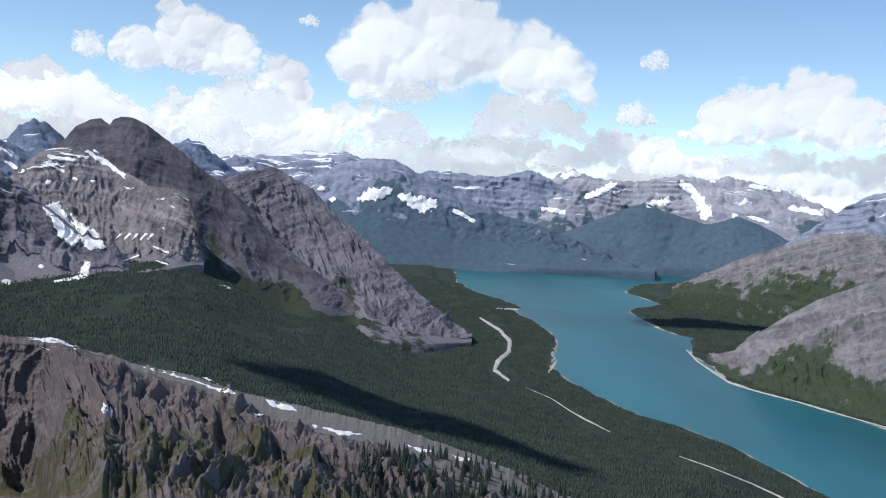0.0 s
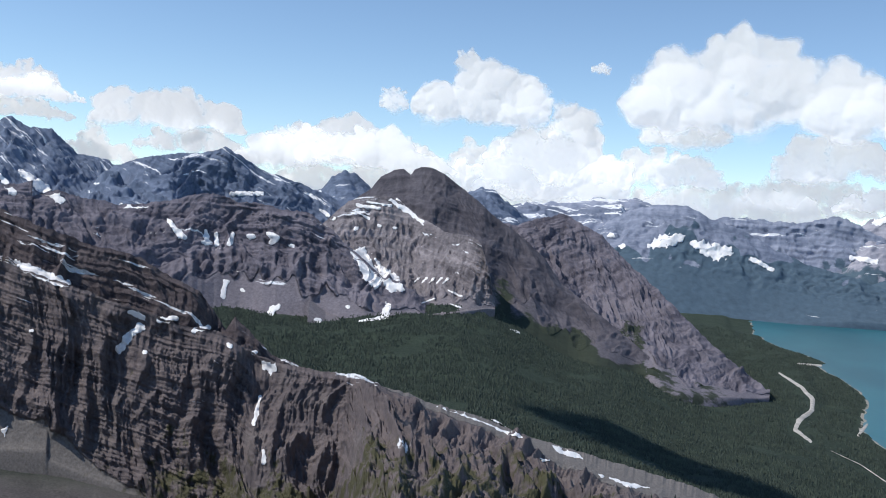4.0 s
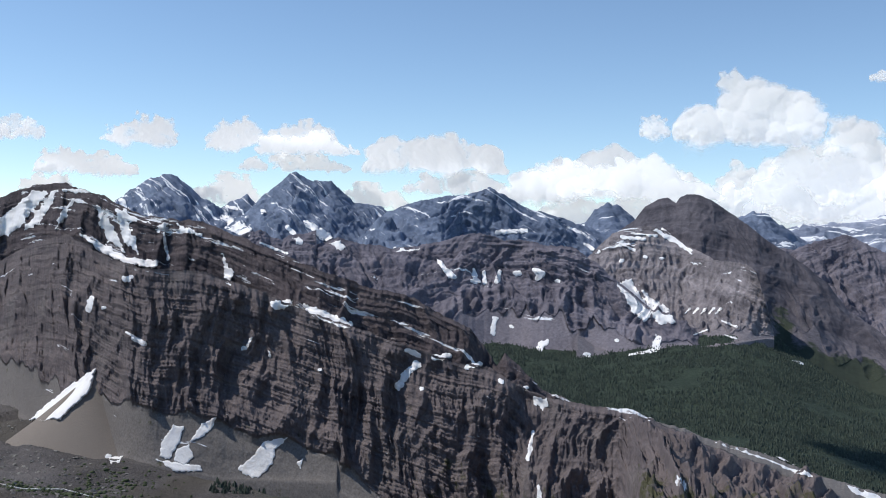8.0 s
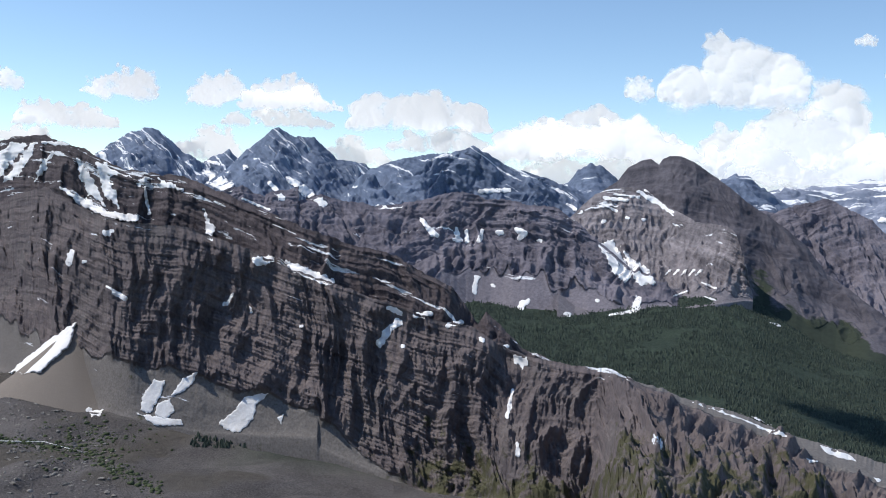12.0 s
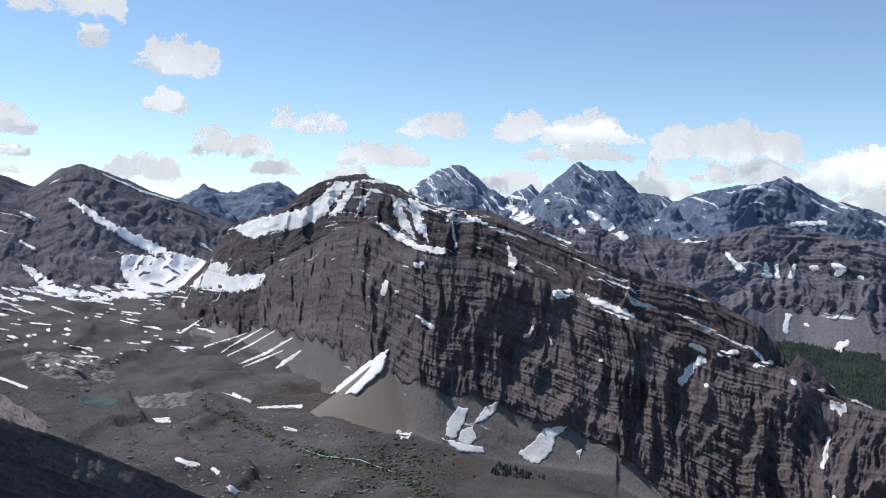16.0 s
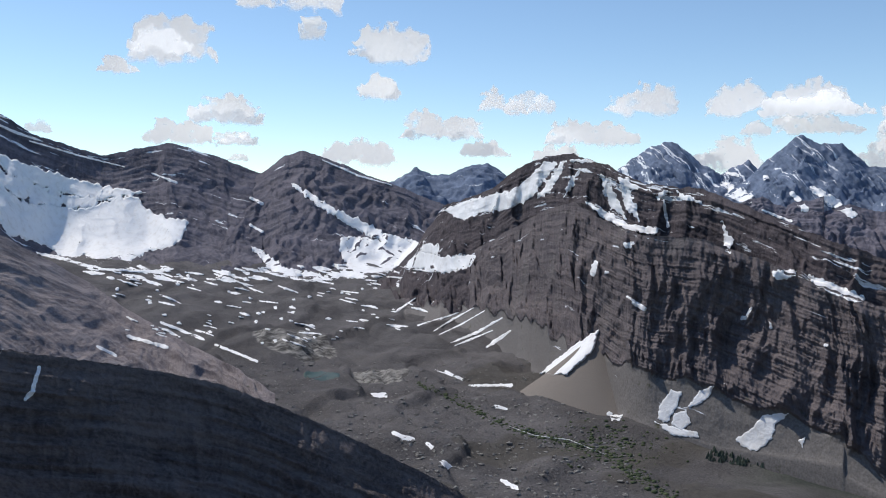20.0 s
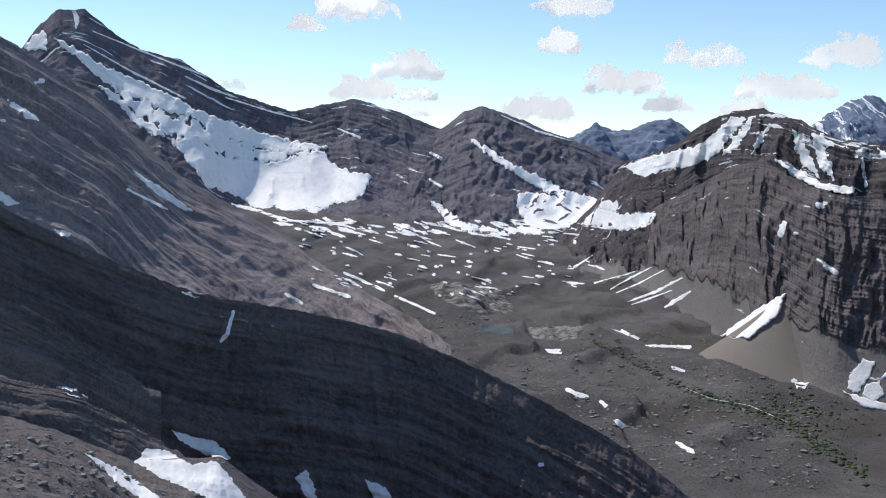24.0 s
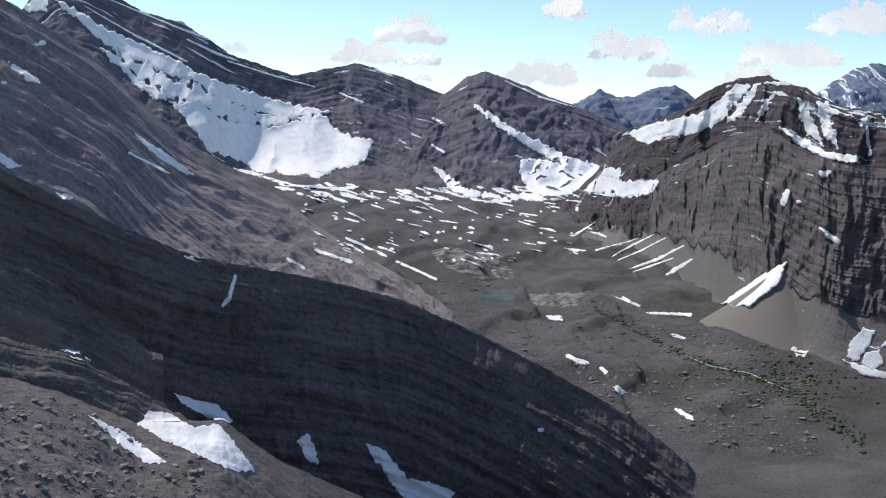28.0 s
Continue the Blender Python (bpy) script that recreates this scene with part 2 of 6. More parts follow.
def water_material():
    mat, nt, bsdf = nodes_of("glacial_water")
    n = Net(nt)
    drift = n.noise(0.0022, 4, 0.55, (1, 0.45, 1), (0, 0, 0.3))
    nt.links.new(n.mix(n.step(drift, 0.35, 0.7), (0.009, 0.098, 0.130), (0.030, 0.175, 0.215)), bsdf.inputs["Base Color"])
    bsdf.inputs["Roughness"].default_value = 0.38
    bsdf.inputs["IOR"].default_value = 1.33
    nt.links.new(n.bump(n.noise(0.12, 4, 0.6, (1, 0.5, 1)), 0.35, 0.5), bsdf.inputs["Normal"])
    return mat


def snow_material():
    mat, nt, bsdf = nodes_of("old_snow")
    n = Net(nt)
    dirt = n.noise(0.12, 6, 0.65, (1, 1, 0.4))
    nt.links.new(n.mix(n.step(dirt, 0.45, 0.8), (0.88, 0.88, 0.88), (0.72, 0.70, 0.67)), bsdf.inputs["Base Color"])
    bsdf.inputs["Roughness"].default_value = 0.7
    nt.links.new(n.bump(n.noise(0.5, 5, 0.6), 0.4), bsdf.inputs["Normal"])
    return mat


GROUND, WATER, SNOW = ground_material(), water_material(), snow_material()

# ---------- valley ground ----------
RINGS = [0, 60, 300, 450, 600, 800, 1000, 1300, 1700, 2200, 3000, 4000, 4950]
HEIGHTS = {
    -180: (258.4, 225, 150, 110, 90, 80, 60, 60, 60, 60, 60, 60, 60),
    -60: (258.4, 225, 150, 110, 80, 60, 40, 20, 12, 12, 12, 12, 12),
    -25: (258.4, 225, 150, 110, 70, 36, 12, 8, 8, 8, 10, 10, 10),
    -10: (258.4, 225, 150, 110, 72, 38, 12, 8, 8, 8, 10, 10, 10),
    0: (258.4, 225, 150, 112, 94, 62, 34, 17, 12, 9, 10, 12, 12),
    8: (258.4, 225, 150, 112, 98, 82, 68, 62, 60, 50, 20, 12, 12),
    16: (258.4, 225, 150, 112, 102, 94, 92, 124, 158, 170, 60, 12, 12),
}
HEIGHTS_WEST = {
    25: (258.4, 225, 150, 112, 102, 95, 90, 104, 142, 170, 100, 40, 12),
    40: (258.4, 225, 150, 118, 112, 104, 100, 120, 150, 170, 120, 60, 12),
    55: (258.4, 225, 132, 122, 122, 118, 124, 146, 172, 180, 120, 60, 12),
    70: (258.4, 225, 132, 121, 121, 117, 124, 142, 172, 180, 120, 60, 12),
    90: (258.4, 225, 132, 121, 123, 122, 132, 148, 172, 180, 120, 60, 12),
    180: (258.4, 225, 150, 110, 90, 80, 60, 60, 60, 60, 60, 60, 60),
}
TARN = 800.0
HEIGHTS.update(HEIGHTS_WEST)
# the lake's outline, (azimuth, distance) round the shore
LAKE = [(-26.23, 808), (-23.18, 955), (-20.73, 1022), (-17.89, 1100), (-14.68, 1162), (-11.37, 1255), (-8.66, 1359), (-7.1, 1476), (-7.32, 1746), (-6.08, 1997), (-4.52, 2182), (-5.18, 2232), (-4.49, 2331), (-2.62, 2473), (-1.3, 2740), (-0.95, 3164), (-2.51, 3413), (-5.5, 3587), (-8.82, 3544), (-11.44, 3527), (-13.35, 3695), (-13.15, 4235), (-14.25, 4438), (-15.25, 3723), (-14.02, 3358), (-11.8, 3150), (-11.03, 2851), (-13.01, 2577), (-11.43, 2380), (-12.96, 2076), (-15.06, 1970), (-14.97, 1780), (-17.28, 1514), (-20.69, 1422), (-23.66, 1356), (-25.62, 1312), (-29.32, 1162)]
lake_xy = np.array([(-r * math.sin(radians(a)), r * math.cos(radians(a))) for a, r in LAKE])


def lake_side(x, y):
    """Distance to the shore, minus inside the lake."""
    inside, best = np.zeros(x.shape, bool), np.full(x.shape, 1e9)
    for (x0, y0), (x1, y1) in zip(lake_xy, np.roll(lake_xy, -1, 0)):
        dx, dy = x1 - x0, y1 - y0
        t = np.clip(((x - x0) * dx + (y - y0) * dy) / (dx * dx + dy * dy), 0, 1)
        best = np.minimum(best, np.hypot(x - x0 - t * dx, y - y0 - t * dy))
        if abs(dy) > 1e-6:
            inside ^= ((y0 > y) != (y1 > y)) & (x < dx * (y - y0) / dy + x0)
    return np.where(inside, -best, best)


def outcrop(az, r):
    """Bare limestone round the tarn, 0 to 1."""
    spread = np.exp(-((az - 70.2) / 2.6) ** 2 - ((r - 890) / 75) ** 2) + np.exp(-((az - 65.2) / 1.9) ** 2 - ((r - 765) / 40) ** 2)
    return smooth(0.25, 0.6, spread)


def ground_height(az, r):
    keys = np.array(sorted(HEIGHTS))
    tab = np.array([HEIGHTS[k] for k in keys], float)
    azw = (np.asarray(az) + 180) % 360 - 180
    i = np.clip(np.searchsorted(keys, azw, side="right") - 1, 0, len(keys) - 2)
    f = smooth(0, 1, (azw - keys[i]) / (keys[i + 1] - keys[i]))
    j = np.clip(np.searchsorted(RINGS, r, side="right") - 1, 0, len(RINGS) - 2)
    rr = np.array(RINGS, float)
    g = (r - rr[j]) / (rr[j + 1] - rr[j])
    low = tab[i, j] * (1 - g) + tab[i, j + 1] * g
    high = tab[i + 1, j] * (1 - g) + tab[i + 1, j + 1] * g
    z = low * (1 - f) + high * f
    x, y = -r * np.sin(np.radians(az)), r * np.cos(np.radians(az))
    rough = fbm(x / 90, y / 90, 5, 3) * 9 * smooth(90, 125, z) + fbm(x / 260, y / 260, 4, 5) * 5
    basin = smooth(50, 58, azw) * smooth(380, 520, r) * smooth(1750, 1300, r)
    steps = (x * 0.5 + y * 0.9) / 95 + 0.9 * fbm(x / 160, y / 160, 3, 31)
    rough = rough + basin * (7 * (ridged(x / 130, y / 130, 5, 33) - 0.5) + 5 * (smooth(0.3, 0.9, steps - np.floor(steps)) - smooth(0.9, 1.0, steps - np.floor(steps))) + 2.5 * fbm(x / 22, y / 22, 4, 35))
    rough = rough + basin * 16 * np.exp(-((azw - 72.0) / 3.2) ** 2 - ((r - 890) / 70) ** 2) - basin * 9 * np.exp(-((azw - 69.2) / 1.5) ** 2 - ((r - TARN) / 40) ** 2)
    bare = outcrop(azw, r)
    block = (x * 0.35 + y * 0.94) / 17 + 0.8 * fbm(x / 30, y / 30, 3, 37)
    rough = rough + bare * (6.0 * (gullies(x / 26, y / 26, 5, 38) - 0.45) + 4.5 * (smooth(0.55, 1.0, block - np.floor(block)) - (block - np.floor(block))))
    near = smooth(150, 320, r)
    z = z + rough * near
    side = lake_side(x + 14 * fbm(x / 120, y / 120, 3, 8), y + 14 * fbm(x / 120 + 9, y / 120, 3, 9))
    by_lake = (np.abs(azw + 20) < 60)
    cap = np.where(side < 0, np.maximum(side * 0.25, -12), 0.7 + np.minimum(side * 0.05, 9) + np.maximum(side - 60, 0) * 0.35)
    return np.where(by_lake, np.minimum(z, cap), z), np.where(by_lake, side, 999)


def build_ground():
    az = np.concatenate([np.arange(-180, -30, 3.0), np.arange(-30, 102, 0.16), np.arange(102, 180.1, 3.0)])
    r = np.concatenate([[0.0, 6, 20, 60, 120, 200], np.geomspace(260, 4950, 420)])
    A, R = np.meshgrid(az, r)
    z, side = ground_height(A, R)
    x, y = -R * np.sin(np.radians(A)), R * np.cos(np.radians(A))
    woods = smooth(46, 38, A + 6 * fbm(x / 150, y / 150, 3, 4)) * smooth(480, 560, R)
    heath = 0.75 * smooth(0.0, 0.35, fbm(x / 130, y / 130, 4, 14)) * smooth(1000, 700, R)
    shore = smooth(7, 2, side) * (side > -5) * (0.5 + 0.9 * fbm(x / 60, y / 60, 3, 22) + 0.15)
    ob = sheet("ground", polar(A, R, z), forest=woods, heath=heath, shore=shore, bare=outcrop((A + 180) % 360 - 180, R))
    ob.data.materials.append(GROUND)
    tagged(ob, "stony grey valley floor running into dark conifer forest by the lake", "ground", kind="structure")
    return ob


build_ground()
A, R = np.meshgrid(np.linspace(-60, 12, 60), np.geomspace(600, 4600, 60))
lake = sheet("water", polar(A, R, 0.0))
lake.data.materials.append(WATER)
tagged(lake, "turquoise glacial lake reaching far up the valley", "lake", kind="structure")


# ---------- mountains ----------
def part(name, ob, parent, label=""):
    ob.name = name
    ob.parent = parent
    if label:
        ob["label"] = label
    return ob


def ridge(name, crest, foot, rc, rf, mat, label, step=0.1, rows=120, power=1.2, jag=0.06, jag_len=1.0, rib=(12.0, 40.0), beds=(18.0, 3.0, 0.9),
          lumps=(20.0, 120.0), talus=0.0, talus_wave=0.1, snow=0.0, snow_rise=0.4, green=0.0, scree=0.0, back=400.0, seed=1, category="mountain", meet=True, cone=55.0, green_span=(0.75, 0.15), dip=0.0, spurs=1.2, fray=1.0, tight=1.0, treeline=False, cap=0.0):
    """A mountain ridge: its crest and its visible foot as (azimuth, elevation) lines, the distances of both, then ribs, beds and talus."""
    a0, a1 = min(p[0] for p in crest), max(p[0] for p in crest)
    az = np.arange(a0, a1 + step, step)
    s = np.concatenate([np.linspace(-0.3, 0, 10)[:-1], np.linspace(0, 1, rows)])
    back_s = np.linspace(0, 1, 26)[1:]
    A, S = np.meshgrid(az, s)
    soften = lambda line, deg: np.convolve(np.pad(line, int(deg / step), mode="edge"), np.hanning(2 * int(deg / step) + 3)[1:-1] / np.hanning(2 * int(deg / step) + 3)[1:-1].sum(), "valid")
    rcv, rfv, elf = soften(along(rc, az), 1.6), soften(along(rf, az), 1.6), along(foot, az)
    if meet:  # the foot stands where the sight line meets the ground
        grid = np.geomspace(250, 4600, 260)
        GA, GR = np.meshgrid(az, grid)
        under = EYE + GR * np.tan(np.radians(elf)) <= ground_height(GA, GR)[0]
        hit = np.where(under.any(0), grid[under.argmax(0)], rfv)
        hit = np.clip(hit, rfv * 0.65, np.minimum(rfv * 1.3, rcv * 0.95))
        k = max(3, int(1.2 / step)) | 1
        rfv = np.convolve(np.pad(hit, k // 2, mode="edge"), np.ones(k) / k, "valid")
    elc = along(crest, az) + jag * fbm(az / jag_len, az * 0 + seed, 6, seed, 0.6)
    zc, zf = EYE + rcv * np.tan(np.radians(elc)), EYE + rfv * np.tan(np.radians(elf))
    zf = np.where(zc < zf + 8, np.minimum(zf, zc - 8), zf) if meet else zf
    zc = np.maximum(zc, zf + 1)
    U = np.radians(A) * (rfv + rcv) / 2
    lift = np.where(S > 0, np.abs(S) ** power, 0)
    Rr = rfv + (rcv - rfv) * np.where(S > 0, S, S * 0.6)
    Z = zf + (zc - zf) * lift
    calm_top = np.minimum(soften(zc, 0.7), zc + 6)
    Z = zf + (calm_top - zf) * lift + (zc - calm_top) * smooth(0.86, 1.0, S)
    low = ground_height(A[:9], Rr[:9])[0] - 14
    Z[:9] = zf + (np.minimum(low, zf) - zf) * smooth(0, -0.2, S[:9])
    bed_at = Z - beds[2] * soften(EYE + rcv * np.tan(np.radians(along(crest, az))), 2.2)
    bed_at = bed_at + dip * U
    edge = along(talus, A) + talus_wave * (ridged(U / cone, U * 0 + seed + 0.5, 2, seed + 5, 0.35) - 0.6) if talus else U * 0 - 1
    cliff = smooth(-0.04, 0.05, lift - edge)
    if talus:  # steeper rock above the loose foot
        Rr = Rr + (rcv - rfv) * 0.22 * smooth(0, 0.25, lift - edge) * (1 - lift) * (S > 0)
    run = np.maximum(rcv - rfv, 1.0)
    L = np.clip(S, -0.3, 1) * np.hypot(zc - zf, run) + 0.3 * Z
    tilt = np.arctan((zc - zf) / run * np.clip(power * np.clip(S, 0.02, 1) ** (power - 1), 0.25, 3.0))
    close = along(tight, az)
    V = np.cumsum(np.gradient(np.radians(az)) * (rfv + rcv) / 2 * close) + U * 0 + float(U[0, 0])
    warp = fbm(U / 90, L / 90, 3, seed + 2) * 0.8 * (0.35 + 0.65 / close)
    fade = smooth(-0.02, 0.10, S) * (1 - 0.7 * smooth(0.95, 1.0, S))
    crown = smooth(-0.03, 0.03, lift - 1 + along(cap, A) + 0.05 * fbm(U / 25, U * 0 + seed, 3, seed + 19)) * (along(cap, A) > 0.01)
    cliff = cliff * (1 - 0.97 * crown)  # a smooth scree crown above the cliffs
    loose = 0.06 + 0.94 * cliff
    ribs = fray * (gullies(V / rib[1] + warp, L / (rib[1] * 5.0) + seed, 7, seed + 3, 0.53) - 0.43)
    deep = ridged(U / (rib[1] * 3.1) + warp * 0.6, L / (rib[1] * 8) + seed, 5, seed + 4, 0.5) - 0.5
    calm = 0.55 + 0.8 * smooth(-0.3, 0.35, fbm(U / (rib[1] * 2), L / (rib[1] * 1.5), 3, seed + 15))
    out = rib[0] * (1.25 * ribs * calm * close ** -0.3 + spurs * deep) * loose
    level = bed_at / beds[0] + 0.2 * fbm(U / (beds[0] * 9), bed_at / (beds[0] * 5), 4, seed + 9, 0.55)
    ledge = terraces(level, seed) + 0.5 * terraces(level * 2.7 + 0.4 * warp, seed + 1)
    out = out + beds[1] * 1.5 * ledge * cliff * np.maximum(np.sin(tilt), 0.6) * (0.5 + 0.8 * smooth(-0.3, 0.3, fbm(U / (beds[0] * 6), bed_at / (beds[0] * 2), 3, seed + 17)))
    out = out + 0.7 * lumps[0] * close ** -1.0 * fbm(U / lumps[1], L / lumps[1], 6, seed + 7, 0.55) * (0.25 + 0.75 * cliff)
    out = out + 0.15 * fray * rib[0] * (gullies(U / (rib[1] * 0.3), L / (rib[1] * 0.8), 4, seed + 8, 0.6) - 0.45) * (0.12 + 0.88 * cliff)
    if treeline:  # smooth wooded slopes below the bare rock
        out = out * (0.10 + 0.90 * smooth(0.30, 0.66, lift))
    out = out * fade
    Rr = Rr - out * np.sin(tilt)
    Z = Z + out * np.cos(tilt) * (1 - smooth(0.82, 1, S))
    # the far side
    AB, B = np.meshgrid(az, back_s)
    Rb = Rr[-1] + back * B
    Zb = zc - np.maximum(zc, 60) * 0.9 * B ** 0.85 + 0.35 * rib[0] * fbm(np.radians(AB) * rcv / 30, B * 6, 4, seed + 11) * smooth(0, 0.15, B)
    snow_at = snow * (1 - snow_rise + snow_rise * lift)
    if treeline:  # trees stop at one height
        lift = np.clip((Z - zf.min()) / (zc.max() - zf.min()), 0, 1)
    green_at = along(green, A) * smooth(green_span[0], green_span[1], lift + 0.5 * fbm(U / 130, Z / 130, 3, seed + 13))
    green_at = green_at * (1 - 0.8 * crown)
    loose_at = np.maximum(np.maximum(scree, 1 - cliff if talus else 0), crown)
    base = new(name)
    place = polar(float(az[len(az) // 2]), float(np.mean(rfv)), float(np.mean(zf)))
    base.location = place
    front = polar(A, Rr, Z) - place
    idx = np.arange(front.shape[0] * front.shape[1]).reshape(front.shape[:2])
    quads = np.stack([idx[:-1, :-1], idx[1:, :-1], idx[1:, 1:], idx[:-1, 1:]], -1)
    fields = dict(snow=snow_at.ravel(), green=green_at.ravel(), scree=(loose_at + 0 * lift).ravel(), bed=bed_at.ravel(), across=U.ravel(), down=L.ravel())
    hard = (cliff + crown)[:-1, :-1] > 0.5
    pieces = [("rock_face", quads[hard], "")]
    if talus:
        pieces.append(("scree_apron", quads[~hard], "smooth grey fans of loose scree"))
    for piece, faces, words in pieces:
        used, inv = np.unique(faces, return_inverse=True)
        ob = quads_mesh(piece, front.reshape(-1, 3)[used], inv.reshape(-1, 4), base, **{k: v[used] for k, v in fields.items()})
        part(piece, ob, base, words)
        ob.data.materials.append(MAT[mat])
    rear = np.vstack([front[-1:], polar(AB, Rb, Zb) - place])
    n = rear.shape[0] * rear.shape[1]
    ob = sheet("far_side", rear, base, snow=np.full(n, snow), green=np.zeros(n), scree=np.full(n, 0.4), bed=np.vstack([zc * 0, Zb - zc]), across=np.vstack([U[-1:], np.radians(AB) * rcv]), down=np.vstack([zc * 0, B * back]))
    ob.data.materials.append(MAT[mat])
    tagged(base, label, category)
    return base


# the long dark ridge across the side valley: higher rear tier, then the cliffed front
ridge("rocky_ridge", [(65.21, -4.94), (64.41, -4.14), (63.29, -3.00), (62.48, -1.69), (61.51, -0.30), (60.53, 0.04), (58.55, 0.81), (57.23, 1.91), (55.57, 2.72), (53.90, 2.84), (51.89, 2.18), (49.88, 1.18), (46.55, 0.86), (43.26, -0.45), (40.34, -1.64), (36.86, -2.83), (34.70, -3.27), (32.59, -4.31), (30.82, -5.19), (28.81, -6.47), (29.26, -7.22), (26.57, -8.62), (23.26, -9.79)],
      [(65.21, -5.00), (63.77, -6.26), (58.53, -7.64), (51.85, -7.66), (38.69, -8.67), (27.92, -10.47), (25.19, -12.12), (23.21, -12.97)], [(20, 560), (40, 640), (52, 860), (58, 1080), (66, 1400)], [(20, 500), (40, 560), (52, 720), (58, 930), (66, 1300)],
      "crag", "dark bedded limestone ridge streaked with snow gullies", step=0.06, rows=170, power=1.1, rib=(10, 24), beds=(11, 2.6, 0.85), snow=0.42, snow_rise=0.5, jag=0.14, jag_len=0.8, seed=2, back=250, lumps=(12, 90))
ridge("rocky_ridge", [(65.05, -6.30), (64.09, -5.77), (62.80, -4.64), (59.86, -3.01), (57.88, -1.85), (55.56, -0.51), (53.89, 0.06), (51.88, -1.16), (49.87, -1.82), (46.54, -1.97), (43.24, -3.09), (40.32, -4.36), (37.78, -5.11), (35.59, -6.00), (36.65, -5.51), (35.30, -5.99), (31.94, -7.10), (29.59, -7.45), (27.57, -8.65), (26.23, -9.10), (23.27, -9.47), (20.02, -10.11), (16.85, -11.02), (21.37, -9.52), (18.36, -10.49), (16.49, -11.04), (13.95, -11.54), (11.34, -12.36), (6.67, -13.28), (1.90, -14.10), (-1.56, -14.95), (-4.68, -15.83), (-7.81, -16.91), (-11.23, -18.00), (-14.58, -18.94)],
      [(65.05, -6.37), (62.80, -7.00), (59.85, -7.63), (56.86, -9.30), (53.17, -11.59), (49.81, -12.53), (45.14, -13.69), (38.64, -14.01), (38.50, -14.57), (31.77, -17.33), (21.80, -18.41), (17.83, -21.69), (4.64, -23.61), (-8.46, -24.76), (-15.16, -25.28)], [(-14, 560), (8, 500), (20, 480), (34, 530), (50, 640), (54, 760), (57, 960), (62, 1220), (64.5, 1300)], [(-14, 470), (8, 420), (20, 405), (34, 440), (50, 520), (54, 660), (57, 860), (62, 1150), (64.5, 1260)],
      "near", "cliffed brown-grey limestone ridge with buttresses, ledges and talus cones", step=0.045, rows=260, power=1.25, rib=(11.5, 18), beds=(6, 1.5, 0.85), talus=[(27, -0.3), (35.5, 0.04), (40, 0.14), (43, 0.22), (65, 0.24)], talus_wave=0.16, cone=75.0, jag=0.10, jag_len=0.5, lumps=(9, 70), seed=4, green=[(18, 0.62), (24, 0.72), (31, 0.60), (36, 0.32)], cap=[(-14, 0.42), (2, 0.34), (10, 0.20), (17, 0.08), (21, 0.0)], back=140, tight=[(14, 1.35), (30, 1.0)], snow=0.22)

# shaded spur and slabs below the summit
ridge("rocky_spur", [(100.79, -0.88), (99.18, -1.64), (96.41, -3.38), (93.51, -4.92), (90.49, -6.48), (86.39, -8.22), (80.80, -9.26), (77.44, -9.92), (74.05, -10.82), (70.65, -12.21), (67.26, -13.67), (63.90, -15.24), (60.59, -16.84), (57.99, -18.42), (56.37, -19.62)],
      [(101.52, -18.46), (91.06, -28.38), (73.95, -35.96), (57.34, -35.89)], [(50, 340), (75, 320), (100, 290)], [(50, 230), (75, 200), (100, 180)],
      "spur", "shaded dark shale spur with a thin scree crest", step=0.06, rows=200, power=1.0, rib=(2.0, 9), beds=(4.5, 2.0, 0.95), lumps=(4, 30), jag=0.10, jag_len=0.7, seed=6, back=70, category="ridge")
ridge("rock_ledge", [(101.14, -9.71), (99.54, -11.04), (97.30, -12.20), (94.96, -12.95), (92.84, -13.57), (89.76, -15.67), (86.88, -17.42), (84.26, -19.22), (82.26, -21.08), (80.23, -23.14)],
      [(101.27, -12.67), (99.66, -14.09), (96.79, -14.38), (95.02, -14.79), (92.30, -16.31), (89.80, -17.32), (86.90, -18.57), (83.60, -20.40), (80.23, -23.20)], [(77, 190), (100, 172)], [(77, 184), (100, 164)],
      "rubble", "slabby grey ledge with a shaded undercut face", step=0.04, rows=70, power=1.0, rib=(1.0, 7), beds=(2.2, 0.9, 0.8), lumps=(1.6, 18), jag=0.22, jag_len=0.6, seed=8, back=22, category="ledge", meet=False)
ridge("rubble_slope", [(101.34, -12.60), (97.04, -14.32), (94.17, -15.31), (92.39, -16.21), (89.94, -17.40), (87.08, -17.48), (84.96, -17.55), (83.14, -18.92), (81.45, -20.02), (79.40, -20.92), (76.63, -22.05), (73.81, -23.45), (71.31, -24.78)],
      [(101.74, -23.44), (91.09, -29.19), (82.43, -34.47), (77.53, -41.74)], [(75, 185), (100, 164)], [(75, 120), (100, 105)],
      "rubble", "sunlit grey rubble slope with thin turf", step=0.04, rows=130, power=1.0, rib=(0.9, 7), beds=(2.5, 0.2, 0.3), lumps=(2.0, 16), jag=0.05, seed=9, back=14, category="slope", scree=0.6, green=0.9, meet=False)
